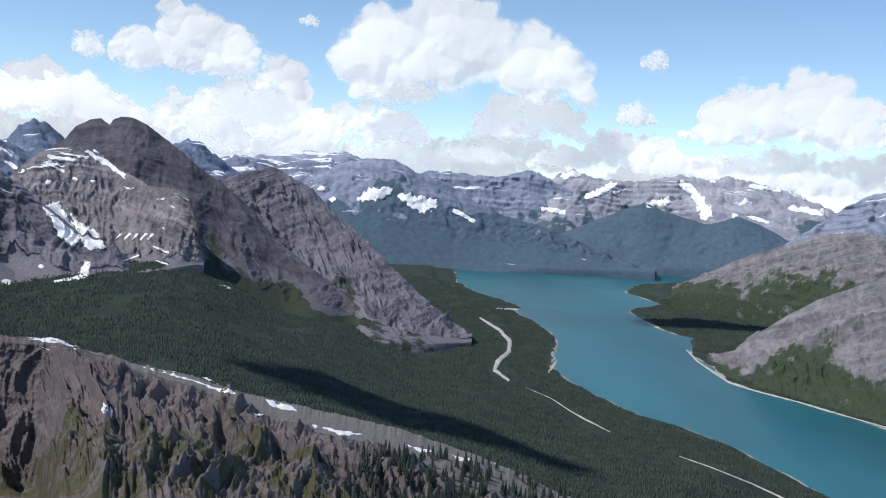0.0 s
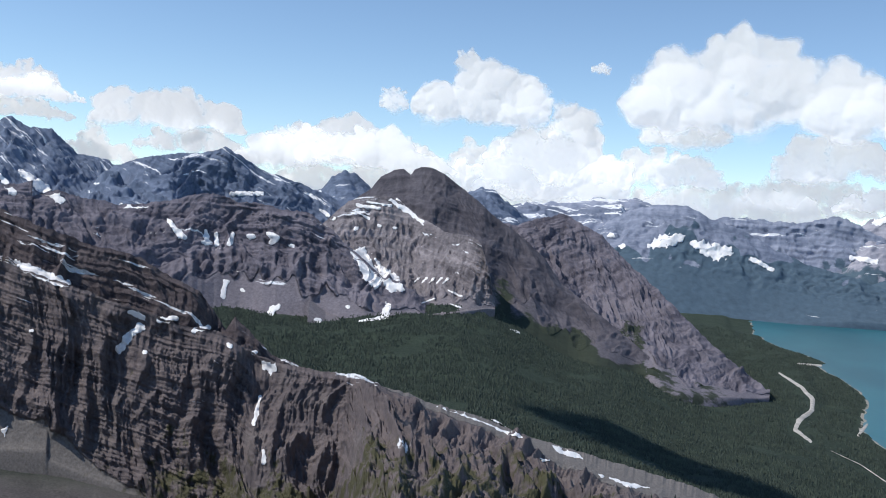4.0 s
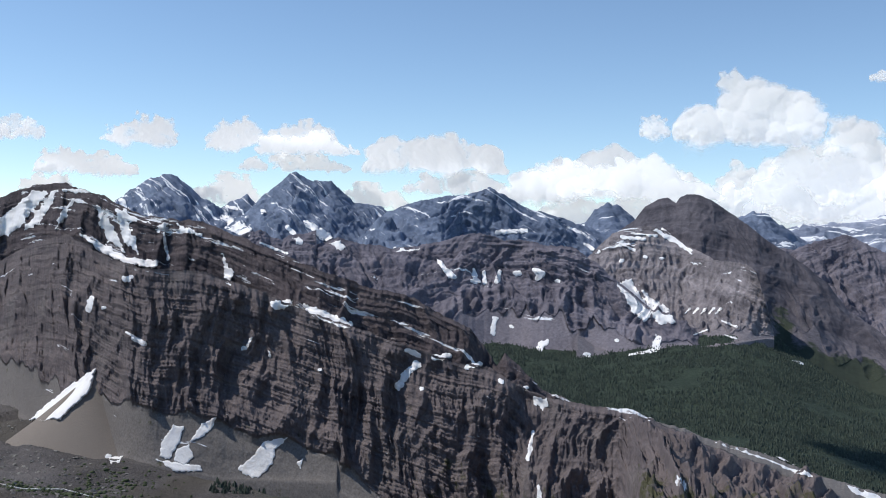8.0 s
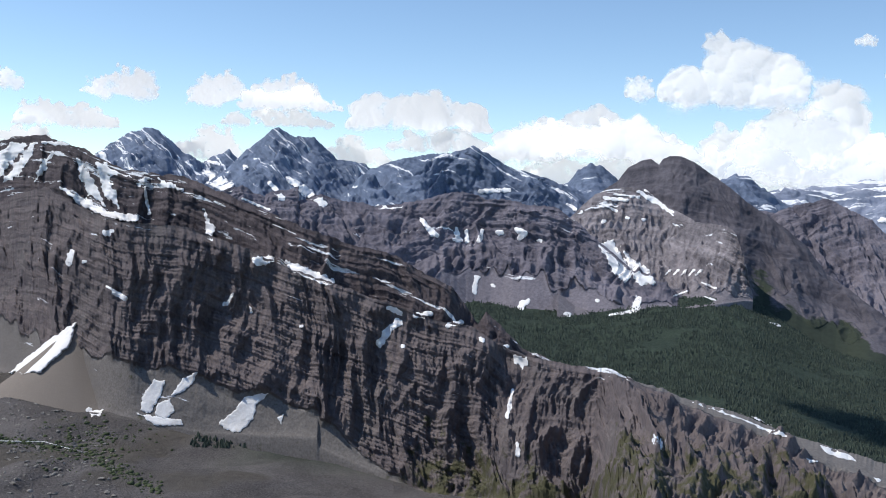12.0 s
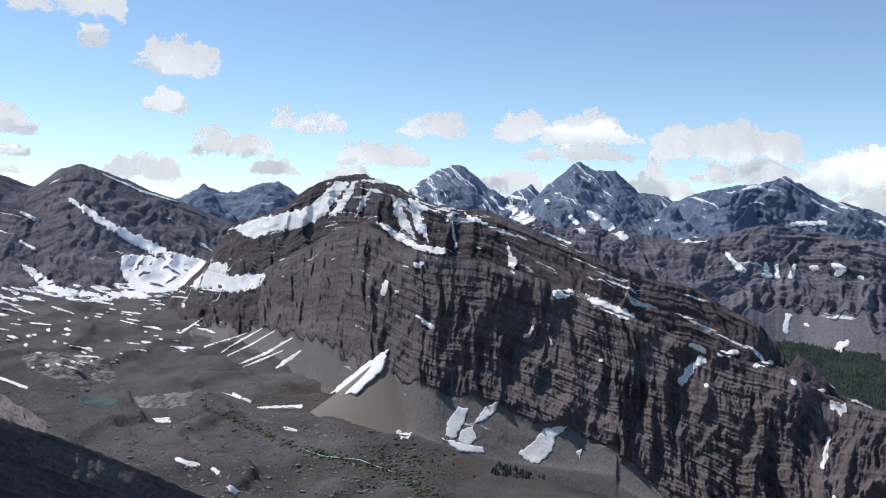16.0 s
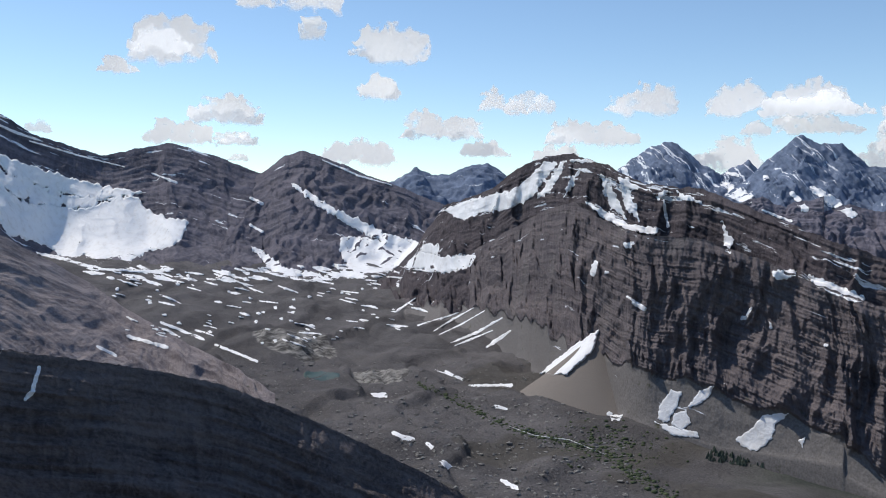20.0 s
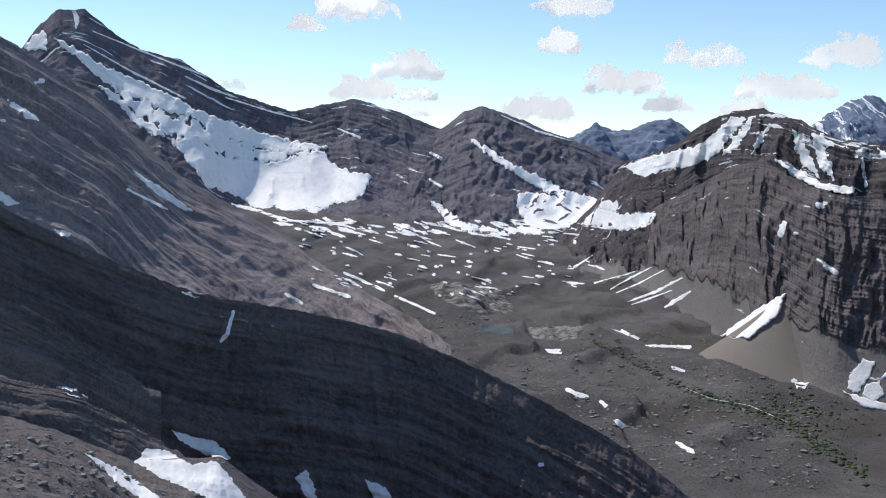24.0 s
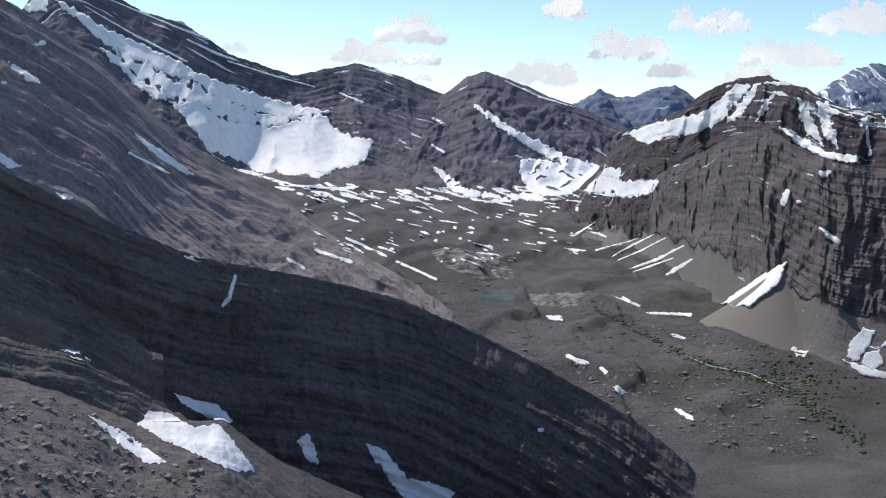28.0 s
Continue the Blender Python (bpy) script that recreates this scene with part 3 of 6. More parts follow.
ridge("rock_ledge", [(101.11, -5.24), (98.94, -6.51), (97.26, -7.52), (95.53, -8.62), (94.35, -9.47), (92.86, -10.54), (91.33, -11.71), (89.78, -12.85), (88.36, -14.05)],
      [(101.23, -7.89), (99.04, -9.11), (97.36, -10.15), (95.62, -11.11), (94.43, -11.76), (92.92, -12.55), (91.38, -13.23), (89.80, -13.71), (88.36, -14.14)], [(87, 268), (89.5, 255), (92, 240), (95, 230), (102, 220)], [(87, 264), (89.5, 251), (92, 235), (95, 223), (102, 210)],
      "rubble", "tilted grey slab stripe catching light on the dark spur", step=0.04, rows=80, power=0.8, rib=(1.2, 8), beds=(2.4, 1.0, 0.9), lumps=(2.0, 20), jag=0.25, jag_len=0.6, seed=51, back=16, category="ledge", meet=False)
# slope striped by dipping slabs
ridge("striped_slope", [(100.40, 8.90), (98.84, 7.52), (97.22, 6.35), (95.27, 5.15), (93.84, 4.22), (91.49, 2.72), (89.39, 0.46), (87.23, -1.41), (85.01, -2.79), (82.08, -4.46), (79.44, -6.41), (76.76, -8.09), (74.06, -9.49), (71.34, -11.26)],
      [(101.09, -8.52), (93.68, -10.85), (87.42, -11.34), (80.81, -11.04), (76.76, -11.09), (74.05, -11.48), (71.33, -12.05)], [(72, 640), (76, 760), (82, 900), (100, 620)], [(72, 610), (76, 600), (82, 480), (100, 330)],
      "slabs", "dark mountainside striped by dipping slabs and scree", step=0.06, rows=200, power=0.9, rib=(4, 40), beds=(11, 5, 0.93), lumps=(9, 90), jag=0.12, seed=10, back=300, scree=0.3, snow=0.1)

# snowy cirque at the valley head
ridge("cirque_mountain", [(97.32, 3.51), (95.27, 5.24), (94.36, 6.57), (93.46, 7.33), (92.12, 7.45), (90.19, 5.93), (88.67, 5.35), (87.11, 5.01), (84.59, 3.46), (82.66, 2.77), (80.71, 2.27), (79.39, 2.60), (77.41, 3.14), (75.09, 2.56), (72.10, 1.48)],
      [(97.60, -4.43), (90.44, -4.61), (83.39, -3.39), (80.09, -3.58), (76.76, -4.02), (72.06, -4.14)], [(74, 1850), (100, 1800)], [(74, 1400), (85, 1250), (100, 1100)],
      "cirque", "layered dark mountain holding a broad snowfield", step=0.07, rows=170, power=1.7, rib=(7, 40), beds=(10, 2.8, 0.95), lumps=(13, 220), jag=0.12, seed=12, snow=0.37, back=500)
ridge("cirque_mountain", [(74.42, 0.58), (72.10, 1.51), (70.79, 2.56), (69.80, 2.85), (67.49, 2.07), (65.53, 1.31), (64.23, 0.86), (62.29, 0.11), (61.01, -0.43), (59.11, -1.64)],
      [(74.41, -4.42), (72.06, -4.24), (68.72, -4.44), (64.14, -3.82), (59.05, -3.64)], [(60, 1750), (74, 1850)], [(60, 1250), (74, 1400)],
      "cirque", "dark wedge-shaped peak with snow on its ledges", step=0.07, rows=150, power=1.6, rib=(12, 36), beds=(16, 4.5, 0.85), lumps=(11, 180), jag=0.1, seed=14, snow=0.30, back=450)
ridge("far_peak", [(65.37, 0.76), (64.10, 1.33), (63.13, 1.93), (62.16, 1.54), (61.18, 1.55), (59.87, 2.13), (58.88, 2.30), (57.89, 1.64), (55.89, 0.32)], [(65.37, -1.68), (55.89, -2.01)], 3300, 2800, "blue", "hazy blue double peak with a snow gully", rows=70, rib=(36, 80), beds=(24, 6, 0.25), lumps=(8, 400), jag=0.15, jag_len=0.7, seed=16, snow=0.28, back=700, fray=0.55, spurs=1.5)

# grey wall and scree beyond the ridge
ridge("rock_wall", [(45.56, -0.30), (43.27, 0.44), (41.96, 0.05), (40.04, 0.55), (38.76, 0.06), (42.00, -0.10), (40.04, -0.30), (37.39, -0.26), (35.39, -0.50), (33.39, -0.20), (30.72, 0.51), (28.71, 0.11), (26.72, -0.09), (24.73, -0.32), (23.41, -1.29), (21.43, -2.89), (19.49, -4.47), (17.58, -5.55), (16.63, -6.02)],
      [(45.53, -4.94), (38.71, -6.10), (35.28, -7.15), (29.95, -6.14), (26.61, -6.39), (22.02, -6.44), (17.57, -5.94), (16.63, -6.09)], [(18, 1420), (30, 1550), (45, 1600)], [(18, 1250), (30, 1230), (45, 1300)],
      "mid", "grey limestone wall with snow fingers above a scree apron", step=0.06, rows=170, power=1.1, rib=(18, 42), beds=(15, 6, 0.4), talus=0.26, talus_wave=0.3, lumps=(13, 150), jag=0.16, seed=18, snow=0.27, back=250)
ridge("pale_cirque", [(24.60, -1.40), (23.69, -0.41), (22.57, 0.66), (21.44, 1.01), (20.15, 0.96), (19.67, 0.80), (18.54, 0.01), (16.96, -0.81), (15.10, -1.05), (14.64, -1.52), (14.32, -2.47), (14.00, -3.25), (13.83, -4.19), (13.60, -5.00)],
      [(24.60, -5.60), (23.59, -6.18), (21.63, -6.54), (18.44, -5.99), (15.33, -5.43), (14.12, -5.20), (13.60, -5.20)], [(13.6, 1450), (14.5, 1470), (15.5, 1520), (17, 1620), (19, 1720), (24, 1740)], [(13.6, 1440), (14.5, 1400), (15.5, 1350), (18, 1335), (24.6, 1330)],
      "pale", "pale ledged limestone bowl with fanning snow", step=0.045, rows=190, power=1.75, rib=(9, 17), beds=(10, 5, 0.3), lumps=(8, 90), jag=0.12, seed=20, snow=0.36, snow_rise=0.85, back=160, talus=0.10, talus_wave=0.12, cone=40.0, spurs=1.0, meet=False)
ridge("twin_peak", [(23.73, -1.30), (22.15, 0.85), (21.42, 1.37), (20.84, 2.15), (20.09, 2.59), (19.54, 2.69), (19.09, 2.34), (18.91, 2.68), (18.49, 2.90), (17.86, 2.88), (17.11, 2.55), (15.96, 1.76), (14.62, 0.77), (14.21, 0.40), (12.26, -0.87), (10.85, -2.05), (9.80, -3.45), (8.40, -4.40), (6.68, -5.62), (4.58, -7.15), (3.60, -7.85)],
      [(23.68, -4.27), (15.75, -4.01), (14.40, -5.10), (13.33, -5.23), (12.30, -6.11), (9.91, -7.48), (7.17, -8.30), (4.30, -8.20), (3.60, -8.05)], [(3.6, 1500), (6.7, 1600), (10.2, 1720), (14.2, 1760), (16.4, 1790), (17.5, 1780), (18.9, 1850), (22, 1900)], [(3.6, 1440), (7, 1410), (10, 1400), (14, 1440), (16.4, 1580), (22, 1600)],
      "shaded_slab", "dark grey twin-summit peak with a smooth shade-darkened slab face", step=0.05, rows=190, power=1.12, rib=(9, 36), beds=(20, 2.2, 0.3), lumps=(9, 150), jag=0.05, jag_len=0.5, seed=22, snow=0.05, green=[(3, 1.3), (13, 1.1), (14.5, 0.0)], green_span=(0.50, 0.05), back=200, talus=0.30, talus_wave=0.35, cone=70.0, fray=0.8)
ridge("shoulder_peak", [(14.25, -0.10), (12.62, -0.16), (11.66, 0.23), (10.36, 0.57), (9.87, 0.67), (9.01, 0.22), (7.64, -0.46), (6.23, -1.78), (4.47, -3.18), (3.05, -4.43), (1.27, -5.99), (-0.14, -7.06), (-1.69, -8.05), (-2.30, -8.60)],
      [(14.25, -1.80), (10.00, -3.80), (6.50, -6.20), (4.50, -8.10), (3.10, -8.94), (1.40, -9.16), (-1.77, -8.93), (-2.30, -8.80)], [(-2.3, 1600), (0, 1680), (3, 1800), (6, 1950), (10, 2000), (14.3, 2000)], [(-2.3, 1560), (0, 1450), (3, 1390), (4.5, 1450), (6.5, 1640), (8, 1740), (10, 1800), (14.3, 1860)],
      "mid", "dark grey shoulder peak with long scree flanks above forest", step=0.045, rows=200, power=1.2, rib=(13, 34), beds=(16, 4.5, 0.3), talus=[(-2, 0.16), (5, 0.12), (7, 0.0)], talus_wave=0.2, cone=60.0, lumps=(12, 130), jag=0.12, jag_len=0.5, seed=23, snow=0.08, green=[(-2, 0.5), (5, 0.8), (8, 0.0)], green_span=(0.35, 0.0), back=300, dip=0.35, meet=False)
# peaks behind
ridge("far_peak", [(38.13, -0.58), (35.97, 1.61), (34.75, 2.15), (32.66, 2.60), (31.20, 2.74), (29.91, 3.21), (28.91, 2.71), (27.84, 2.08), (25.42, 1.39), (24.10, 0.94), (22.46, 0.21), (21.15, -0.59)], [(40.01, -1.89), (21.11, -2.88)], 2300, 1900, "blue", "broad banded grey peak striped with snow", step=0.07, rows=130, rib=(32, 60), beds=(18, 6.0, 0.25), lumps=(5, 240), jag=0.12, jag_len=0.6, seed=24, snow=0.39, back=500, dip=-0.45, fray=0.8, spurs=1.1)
ridge("far_peak", [(45.56, 0.37), (44.58, 1.03), (43.28, 2.35), (42.47, 3.07), (41.41, 3.95), (40.38, 3.39), (39.27, 3.44), (37.84, 2.17), (36.28, 2.00), (35.66, 1.52), (33.83, -0.23)], [(45.55, -1.63), (33.81, -1.82)], 2700, 2300, "blue", "pointed haze-tinted blue-grey peak with slanting snow ledges", step=0.07, rows=120, rib=(32, 64), beds=(17, 7.0, 0.25), lumps=(5, 260), jag=0.14, jag_len=0.5, seed=26, snow=0.38, back=600, dip=-0.95, fray=0.8, spurs=1.0)
ridge("far_peak", [(52.55, 1.01), (50.56, 2.52), (49.56, 3.18), (48.40, 3.58), (47.56, 3.09), (46.56, 2.19), (45.57, 1.76), (44.10, 2.49), (43.27, 1.69)], [(52.55, -0.67), (43.26, -0.95)], 3200, 2700, "blue", "snow-capped haze-tinted blue-grey pyramid far away", step=0.08, rows=100, rib=(36, 76), beds=(20, 7.0, 0.25), lumps=(6, 300), jag=0.14, jag_len=0.5, seed=28, snow=0.54, back=700, dip=-0.95, fray=0.8, spurs=1.0)
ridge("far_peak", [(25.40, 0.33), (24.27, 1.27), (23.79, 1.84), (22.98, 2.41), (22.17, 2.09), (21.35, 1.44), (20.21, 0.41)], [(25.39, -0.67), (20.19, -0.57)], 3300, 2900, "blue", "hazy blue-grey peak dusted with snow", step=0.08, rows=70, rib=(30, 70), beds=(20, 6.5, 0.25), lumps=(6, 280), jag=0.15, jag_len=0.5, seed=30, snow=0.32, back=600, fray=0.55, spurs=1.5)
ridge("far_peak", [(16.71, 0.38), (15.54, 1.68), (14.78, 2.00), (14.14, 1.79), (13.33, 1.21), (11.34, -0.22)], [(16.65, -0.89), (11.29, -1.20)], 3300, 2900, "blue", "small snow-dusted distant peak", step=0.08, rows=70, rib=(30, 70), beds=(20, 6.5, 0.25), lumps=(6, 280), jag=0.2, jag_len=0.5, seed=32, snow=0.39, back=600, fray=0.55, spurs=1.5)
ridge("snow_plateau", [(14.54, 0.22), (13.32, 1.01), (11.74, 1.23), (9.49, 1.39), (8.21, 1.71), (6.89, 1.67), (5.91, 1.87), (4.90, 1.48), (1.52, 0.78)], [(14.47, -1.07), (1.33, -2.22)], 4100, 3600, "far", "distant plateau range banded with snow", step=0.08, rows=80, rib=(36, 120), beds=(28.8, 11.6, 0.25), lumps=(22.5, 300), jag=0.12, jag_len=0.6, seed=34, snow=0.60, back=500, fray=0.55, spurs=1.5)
ridge("lakeside_mountain", [(10.56, -2.79), (8.71, -0.87), (7.47, 0.31), (6.20, 1.12), (4.57, 1.60), (2.91, 1.55), (1.53, 0.91), (-0.17, 0.39), (-2.26, -0.71), (-3.97, -1.36), (-6.00, -1.72), (-8.37, -2.55), (-10.06, -3.16), (-11.72, -3.62), (-12.69, -3.77)], [(10.44, -5.09), (4.52, -4.76), (-0.87, -4.93), (-6.17, -4.18), (-10.12, -4.01), (-12.70, -3.83)], [(-10, 3500), (5, 3600), (12, 3500)], [(-10, 3350), (12, 2900)], "far", "haze-tinted blue-grey mountain with snow bowls above dark forest", step=0.07, rows=120, rib=(24, 90), beds=(22, 5, 0.25), lumps=(5, 300), jag=0.1, jag_len=0.7, seed=36, meet=False, snow=0.20, green=1.9, back=400, green_span=(0.72, 0.42), fray=0.6, spurs=1.4, treeline=True)
ridge("far_range", [(2.83, 0.35), (0.88, 1.08), (-0.46, 1.07), (-2.14, 0.95), (-3.80, 1.06), (-5.10, 1.48), (-6.46, 0.97), (-7.84, 0.23), (-9.89, -0.95)], [(2.58, -3.64), (-10.09, -3.58)], 4200, 3700, "far", "distant haze-tinted blue-grey range flecked with snow", step=0.07, rows=100, rib=(26, 85), beds=(22, 7, 0.25), lumps=(6, 300), jag=0.16, jag_len=0.5, seed=38, snow=0.34, green=0.9, back=400, fray=0.6, spurs=1.4, treeline=True)
ridge("far_range", [(-5.53, 0.08), (-6.60, 1.31), (-7.56, 1.70), (-8.74, 1.28), (-10.05, 1.20), (-11.34, 1.22), (-13.53, 1.74), (-15.12, 1.58), (-16.34, 1.85), (-17.89, 1.53), (-19.72, 1.17), (-21.24, 0.58), (-22.73, -0.03), (-24.70, -0.65)], [(-5.82, -3.91), (-13.92, -3.18), (-24.86, -2.47)], 4300, 3750, "distant", "pale haze-tinted limestone range with snowfields above forest", step=0.07, rows=110, rib=(26, 85), beds=(22, 7, 0.25), lumps=(6, 300), jag=0.16, jag_len=0.5, seed=40, snow=0.32, green=0.95, back=400, fray=0.6, spurs=1.4, treeline=True)
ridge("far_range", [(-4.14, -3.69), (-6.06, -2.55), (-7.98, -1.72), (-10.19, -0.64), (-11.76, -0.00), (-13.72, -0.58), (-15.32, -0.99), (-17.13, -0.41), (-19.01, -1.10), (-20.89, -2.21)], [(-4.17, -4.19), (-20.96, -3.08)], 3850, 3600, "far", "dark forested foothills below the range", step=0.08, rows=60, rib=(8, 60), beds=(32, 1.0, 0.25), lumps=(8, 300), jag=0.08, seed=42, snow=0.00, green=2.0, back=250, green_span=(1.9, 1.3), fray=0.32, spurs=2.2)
ridge("lakeside_mountain", [(-17.99, -3.41), (-19.94, -1.50), (-21.33, -0.54), (-22.68, 0.58), (-23.76, 1.24), (-24.52, 1.44), (-26.42, 2.18), (-28.57, 1.71)], [(-18.04, -4.05), (-24.91, -3.08), (-28.98, -2.97)], 3400, 2900, "far", "dark haze-tinted blue-grey peak on the far shore", step=0.08, rows=90, rib=(26, 80), beds=(22, 7, 0.25), lumps=(6, 300), jag=0.12, jag_len=0.6, seed=44, snow=0.30, green=0.6, back=500, fray=0.55, spurs=1.5, treeline=True)
ridge("lakeside_hill", [(-13.72, -4.69), (-15.24, -3.91), (-17.03, -2.92), (-19.09, -2.04), (-21.38, -1.07), (-23.37, -0.82), (-24.73, -0.96), (-27.74, -0.71)], [(-13.75, -4.95), (-17.18, -4.77), (-21.72, -5.10), (-28.20, -6.02)], [(-28, 2100), (-10, 2700)], [(-28, 1700), (-10, 2400)], "hill", "pale hillside with green turf above the shore", step=0.06, rows=110, rib=(14, 40), beds=(20, 1.2, 0.25), lumps=(16, 130), dip=0.5, jag=0.08, seed=46, green=0.85, back=400, green_span=(1.0, 0.0))
ridge("lakeside_hill", [(-14.81, -8.29), (-16.23, -8.33), (-17.44, -7.94), (-18.58, -6.86), (-20.28, -5.57), (-21.68, -4.64), (-23.61, -3.67), (-24.92, -3.14), (-27.87, -2.19)], [(-14.82, -8.39), (-17.27, -9.62), (-20.68, -10.26), (-23.65, -10.72), (-28.70, -11.53)], [(-28, 1500), (-19, 1640), (-17, 1720), (-15, 1850), (-12, 1950)], [(-28, 1150), (-19, 1400), (-17, 1510), (-15, 1770), (-12, 1800)], "hill", "pale rocky lakeside slope with forest at its foot", step=0.05, rows=130, rib=(11, 26), beds=(16, 1.2, 0.25), lumps=(12, 90), dip=0.5, jag=0.06, seed=48, green=0.95, back=500, green_span=(0.65, 0.0))


# ---------- sight lines onto the built land ----------
bpy.context.view_layer.update()
deps = bpy.context.evaluated_depsgraph_get()
EYE_AT = Vector((0, 0, EYE))


def land(az, el):
    """Where a sight line from the summit meets the land: place, normal and distance."""
    a, e = radians(az), radians(el)
    way = Vector((-math.sin(a) * math.cos(e), math.cos(a) * math.cos(e), math.sin(e)))
    hit, place, normal, _, _, _ = scene.ray_cast(deps, EYE_AT + way * 30, way)
    if not hit:
        return None
    if normal.dot(way) > 0:
        normal = -normal
    return place, normal, (place - EYE_AT).length, way


def drape(name, stroke, mat, rough=0.5, grain=0.35, res=0.04, lift=1.0, seed=0, jump=0.10, smoothing=8, least=7, raw=None, fingers=1.0):
    """A thin layer lying on the land along a stroke of (azimuth, elevation, half width), or within an outline of (azimuth, elevation)."""
    p = np.array(stroke)
    w = p[:, 2].max() * 1.5 if p.shape[1] > 2 else 0.12
    az = np.arange(p[:, 0].min() - w, p[:, 0].max() + w + res, res)
    el = np.arange(p[:, 1].min() - w, p[:, 1].max() + w + res, res)
    A, E = np.meshgrid(az, el)
    field = np.full(A.shape, -9.0)
    if p.shape[1] == 2:
        inside, best = np.zeros(A.shape, bool), np.full(A.shape, 9.0)
        for q0, q1 in zip(p, np.roll(p, -1, 0)):
            d = q1 - q0
            t = np.clip(((A - q0[0]) * d[0] + (E - q0[1]) * d[1]) / max(d @ d, 1e-9), 0, 1)
            best = np.minimum(best, np.hypot(A - q0[0] - t * d[0], E - q0[1] - t * d[1]))
            if abs(d[1]) > 1e-6:
                inside ^= ((q0[1] > E) != (q1[1] > E)) & (A < d[0] * (E - q0[1]) / d[1] + q0[0])
        field = np.where(inside, best, -best) / 0.16
    for q0, q1 in zip(p[:-1], p[1:]) if p.shape[1] > 2 else ():
        d = q1[:2] - q0[:2]
        t = np.clip(((A - q0[0]) * d[0] + (E - q0[1]) * d[1]) / max(d @ d, 1e-9), 0, 1)
        dist = np.hypot(A - q0[0] - t * d[0], E - q0[1] - t * d[1])
        field = np.maximum(field, 1 - dist / (q0[2] + (q1[2] - q0[2]) * t))
    field = field + rough * 1.35 * fbm(A / grain * 1.15 * fingers ** 0.5, E / grain / fingers, 5, seed + 50, 0.55)
    on = field > 0
    # pull the first points outside onto the outline
    near, wa, we = np.zeros(A.shape), np.zeros(A.shape), np.zeros(A.shape)
    for di, dj in ((1, 0), (-1, 0), (0, 1), (0, -1), (1, 1), (1, -1), (-1, 1), (-1, -1)):
        other, inside = np.roll(field, (di, dj), (0, 1)), np.roll(on, (di, dj), (0, 1))
        if di:
            inside[0 if di > 0 else -1] = False
        if dj:
            inside[:, 0 if dj > 0 else -1] = False
        take = inside & ~on
        f = np.where(take, other / np.maximum(other - field, 1e-6), 0)
        near += take
        wa += np.where(take, -dj * res * (1 - f), 0)
        we += np.where(take, -di * res * (1 - f), 0)
    rim = near > 0
    A, E = A + np.where(rim, wa / np.maximum(near, 1), 0), E + np.where(rim, we / np.maximum(near, 1), 0)
    dist = np.full(A.shape, np.nan)
    for i, j in np.argwhere(on | rim):
        got = land(A[i, j], E[i, j])
        if got:
            dist[i, j] = got[2]
    soft = dist.copy()
    for _ in range(smoothing):
        wide = np.pad(soft, 1, constant_values=np.nan)
        stack = np.stack([wide[1:-1, 1:-1], wide[:-2, 1:-1], wide[2:, 1:-1], wide[1:-1, :-2], wide[1:-1, 2:]])
        count = np.isfinite(stack).sum(0)
        soft = np.where(np.isfinite(dist), np.nansum(stack, 0) / np.maximum(count, 1), np.nan)
    d = (0.75 * np.fmin(soft, dist) + 0.25 * soft if smoothing < 20 else 0.35 * np.fmin(soft, dist) + 0.65 * soft) - lift * dist / 500
    bank = smooth(0.0, 0.35, np.where(on, field, 0))  # thins out to its rim
    d = bank * d + (1 - bank) * (dist * 0.9995 - 0.15 * lift)
    a, e = np.radians(A), np.radians(E)
    pts = np.stack([-np.sin(a) * np.cos(e) * d, np.cos(a) * np.cos(e) * d, EYE + np.sin(e) * d], -1)
    good = np.isfinite(d)
    whole = good[:-1, :-1] & good[:-1, 1:] & good[1:, 1:] & good[1:, :-1]
    corner = np.stack([d[:-1, :-1], d[:-1, 1:], d[1:, 1:], d[1:, :-1]])
    with np.errstate(invalid="ignore"):
        whole &= corner.max(0) / corner.min(0) < 1 + jump
    whole &= on[:-1, :-1] | on[:-1, 1:] | on[1:, 1:] | on[1:, :-1]
    if whole.sum() < 5:
        return []
    # one object for each connected piece
    tag = np.where(whole, np.arange(whole.size).reshape(whole.shape) + 1, 0)
    while True:
        wide = np.pad(tag, 1)
        grown = np.where(whole, np.max(np.stack([wide[1:-1, 1:-1], wide[:-2, 1:-1], wide[2:, 1:-1], wide[1:-1, :-2], wide[1:-1, 2:]]), 0), 0)
        if (grown == tag).all():
            break
        tag = grown
    idx = np.arange(A.size).reshape(A.shape)
    quads = np.stack([idx[:-1, :-1], idx[:-1, 1:], idx[1:, 1:], idx[1:, :-1]], -1)
    made = []
    for k in np.unique(tag[tag > 0]):
        faces = quads[tag == k]
        if len(faces) < least:
            continue
        used, inv = np.unique(faces, return_inverse=True)
        p = pts.reshape(-1, 3)[used]
        if raw is not None:
            raw.append((p, inv.reshape(-1, 4)))
            continue
        base = p.mean(0)
        ob = quads_mesh(name, p - base, inv.reshape(-1, 4))
        ob.location = base
        ob.data.materials.append(mat)
        made.append(ob)
    return made


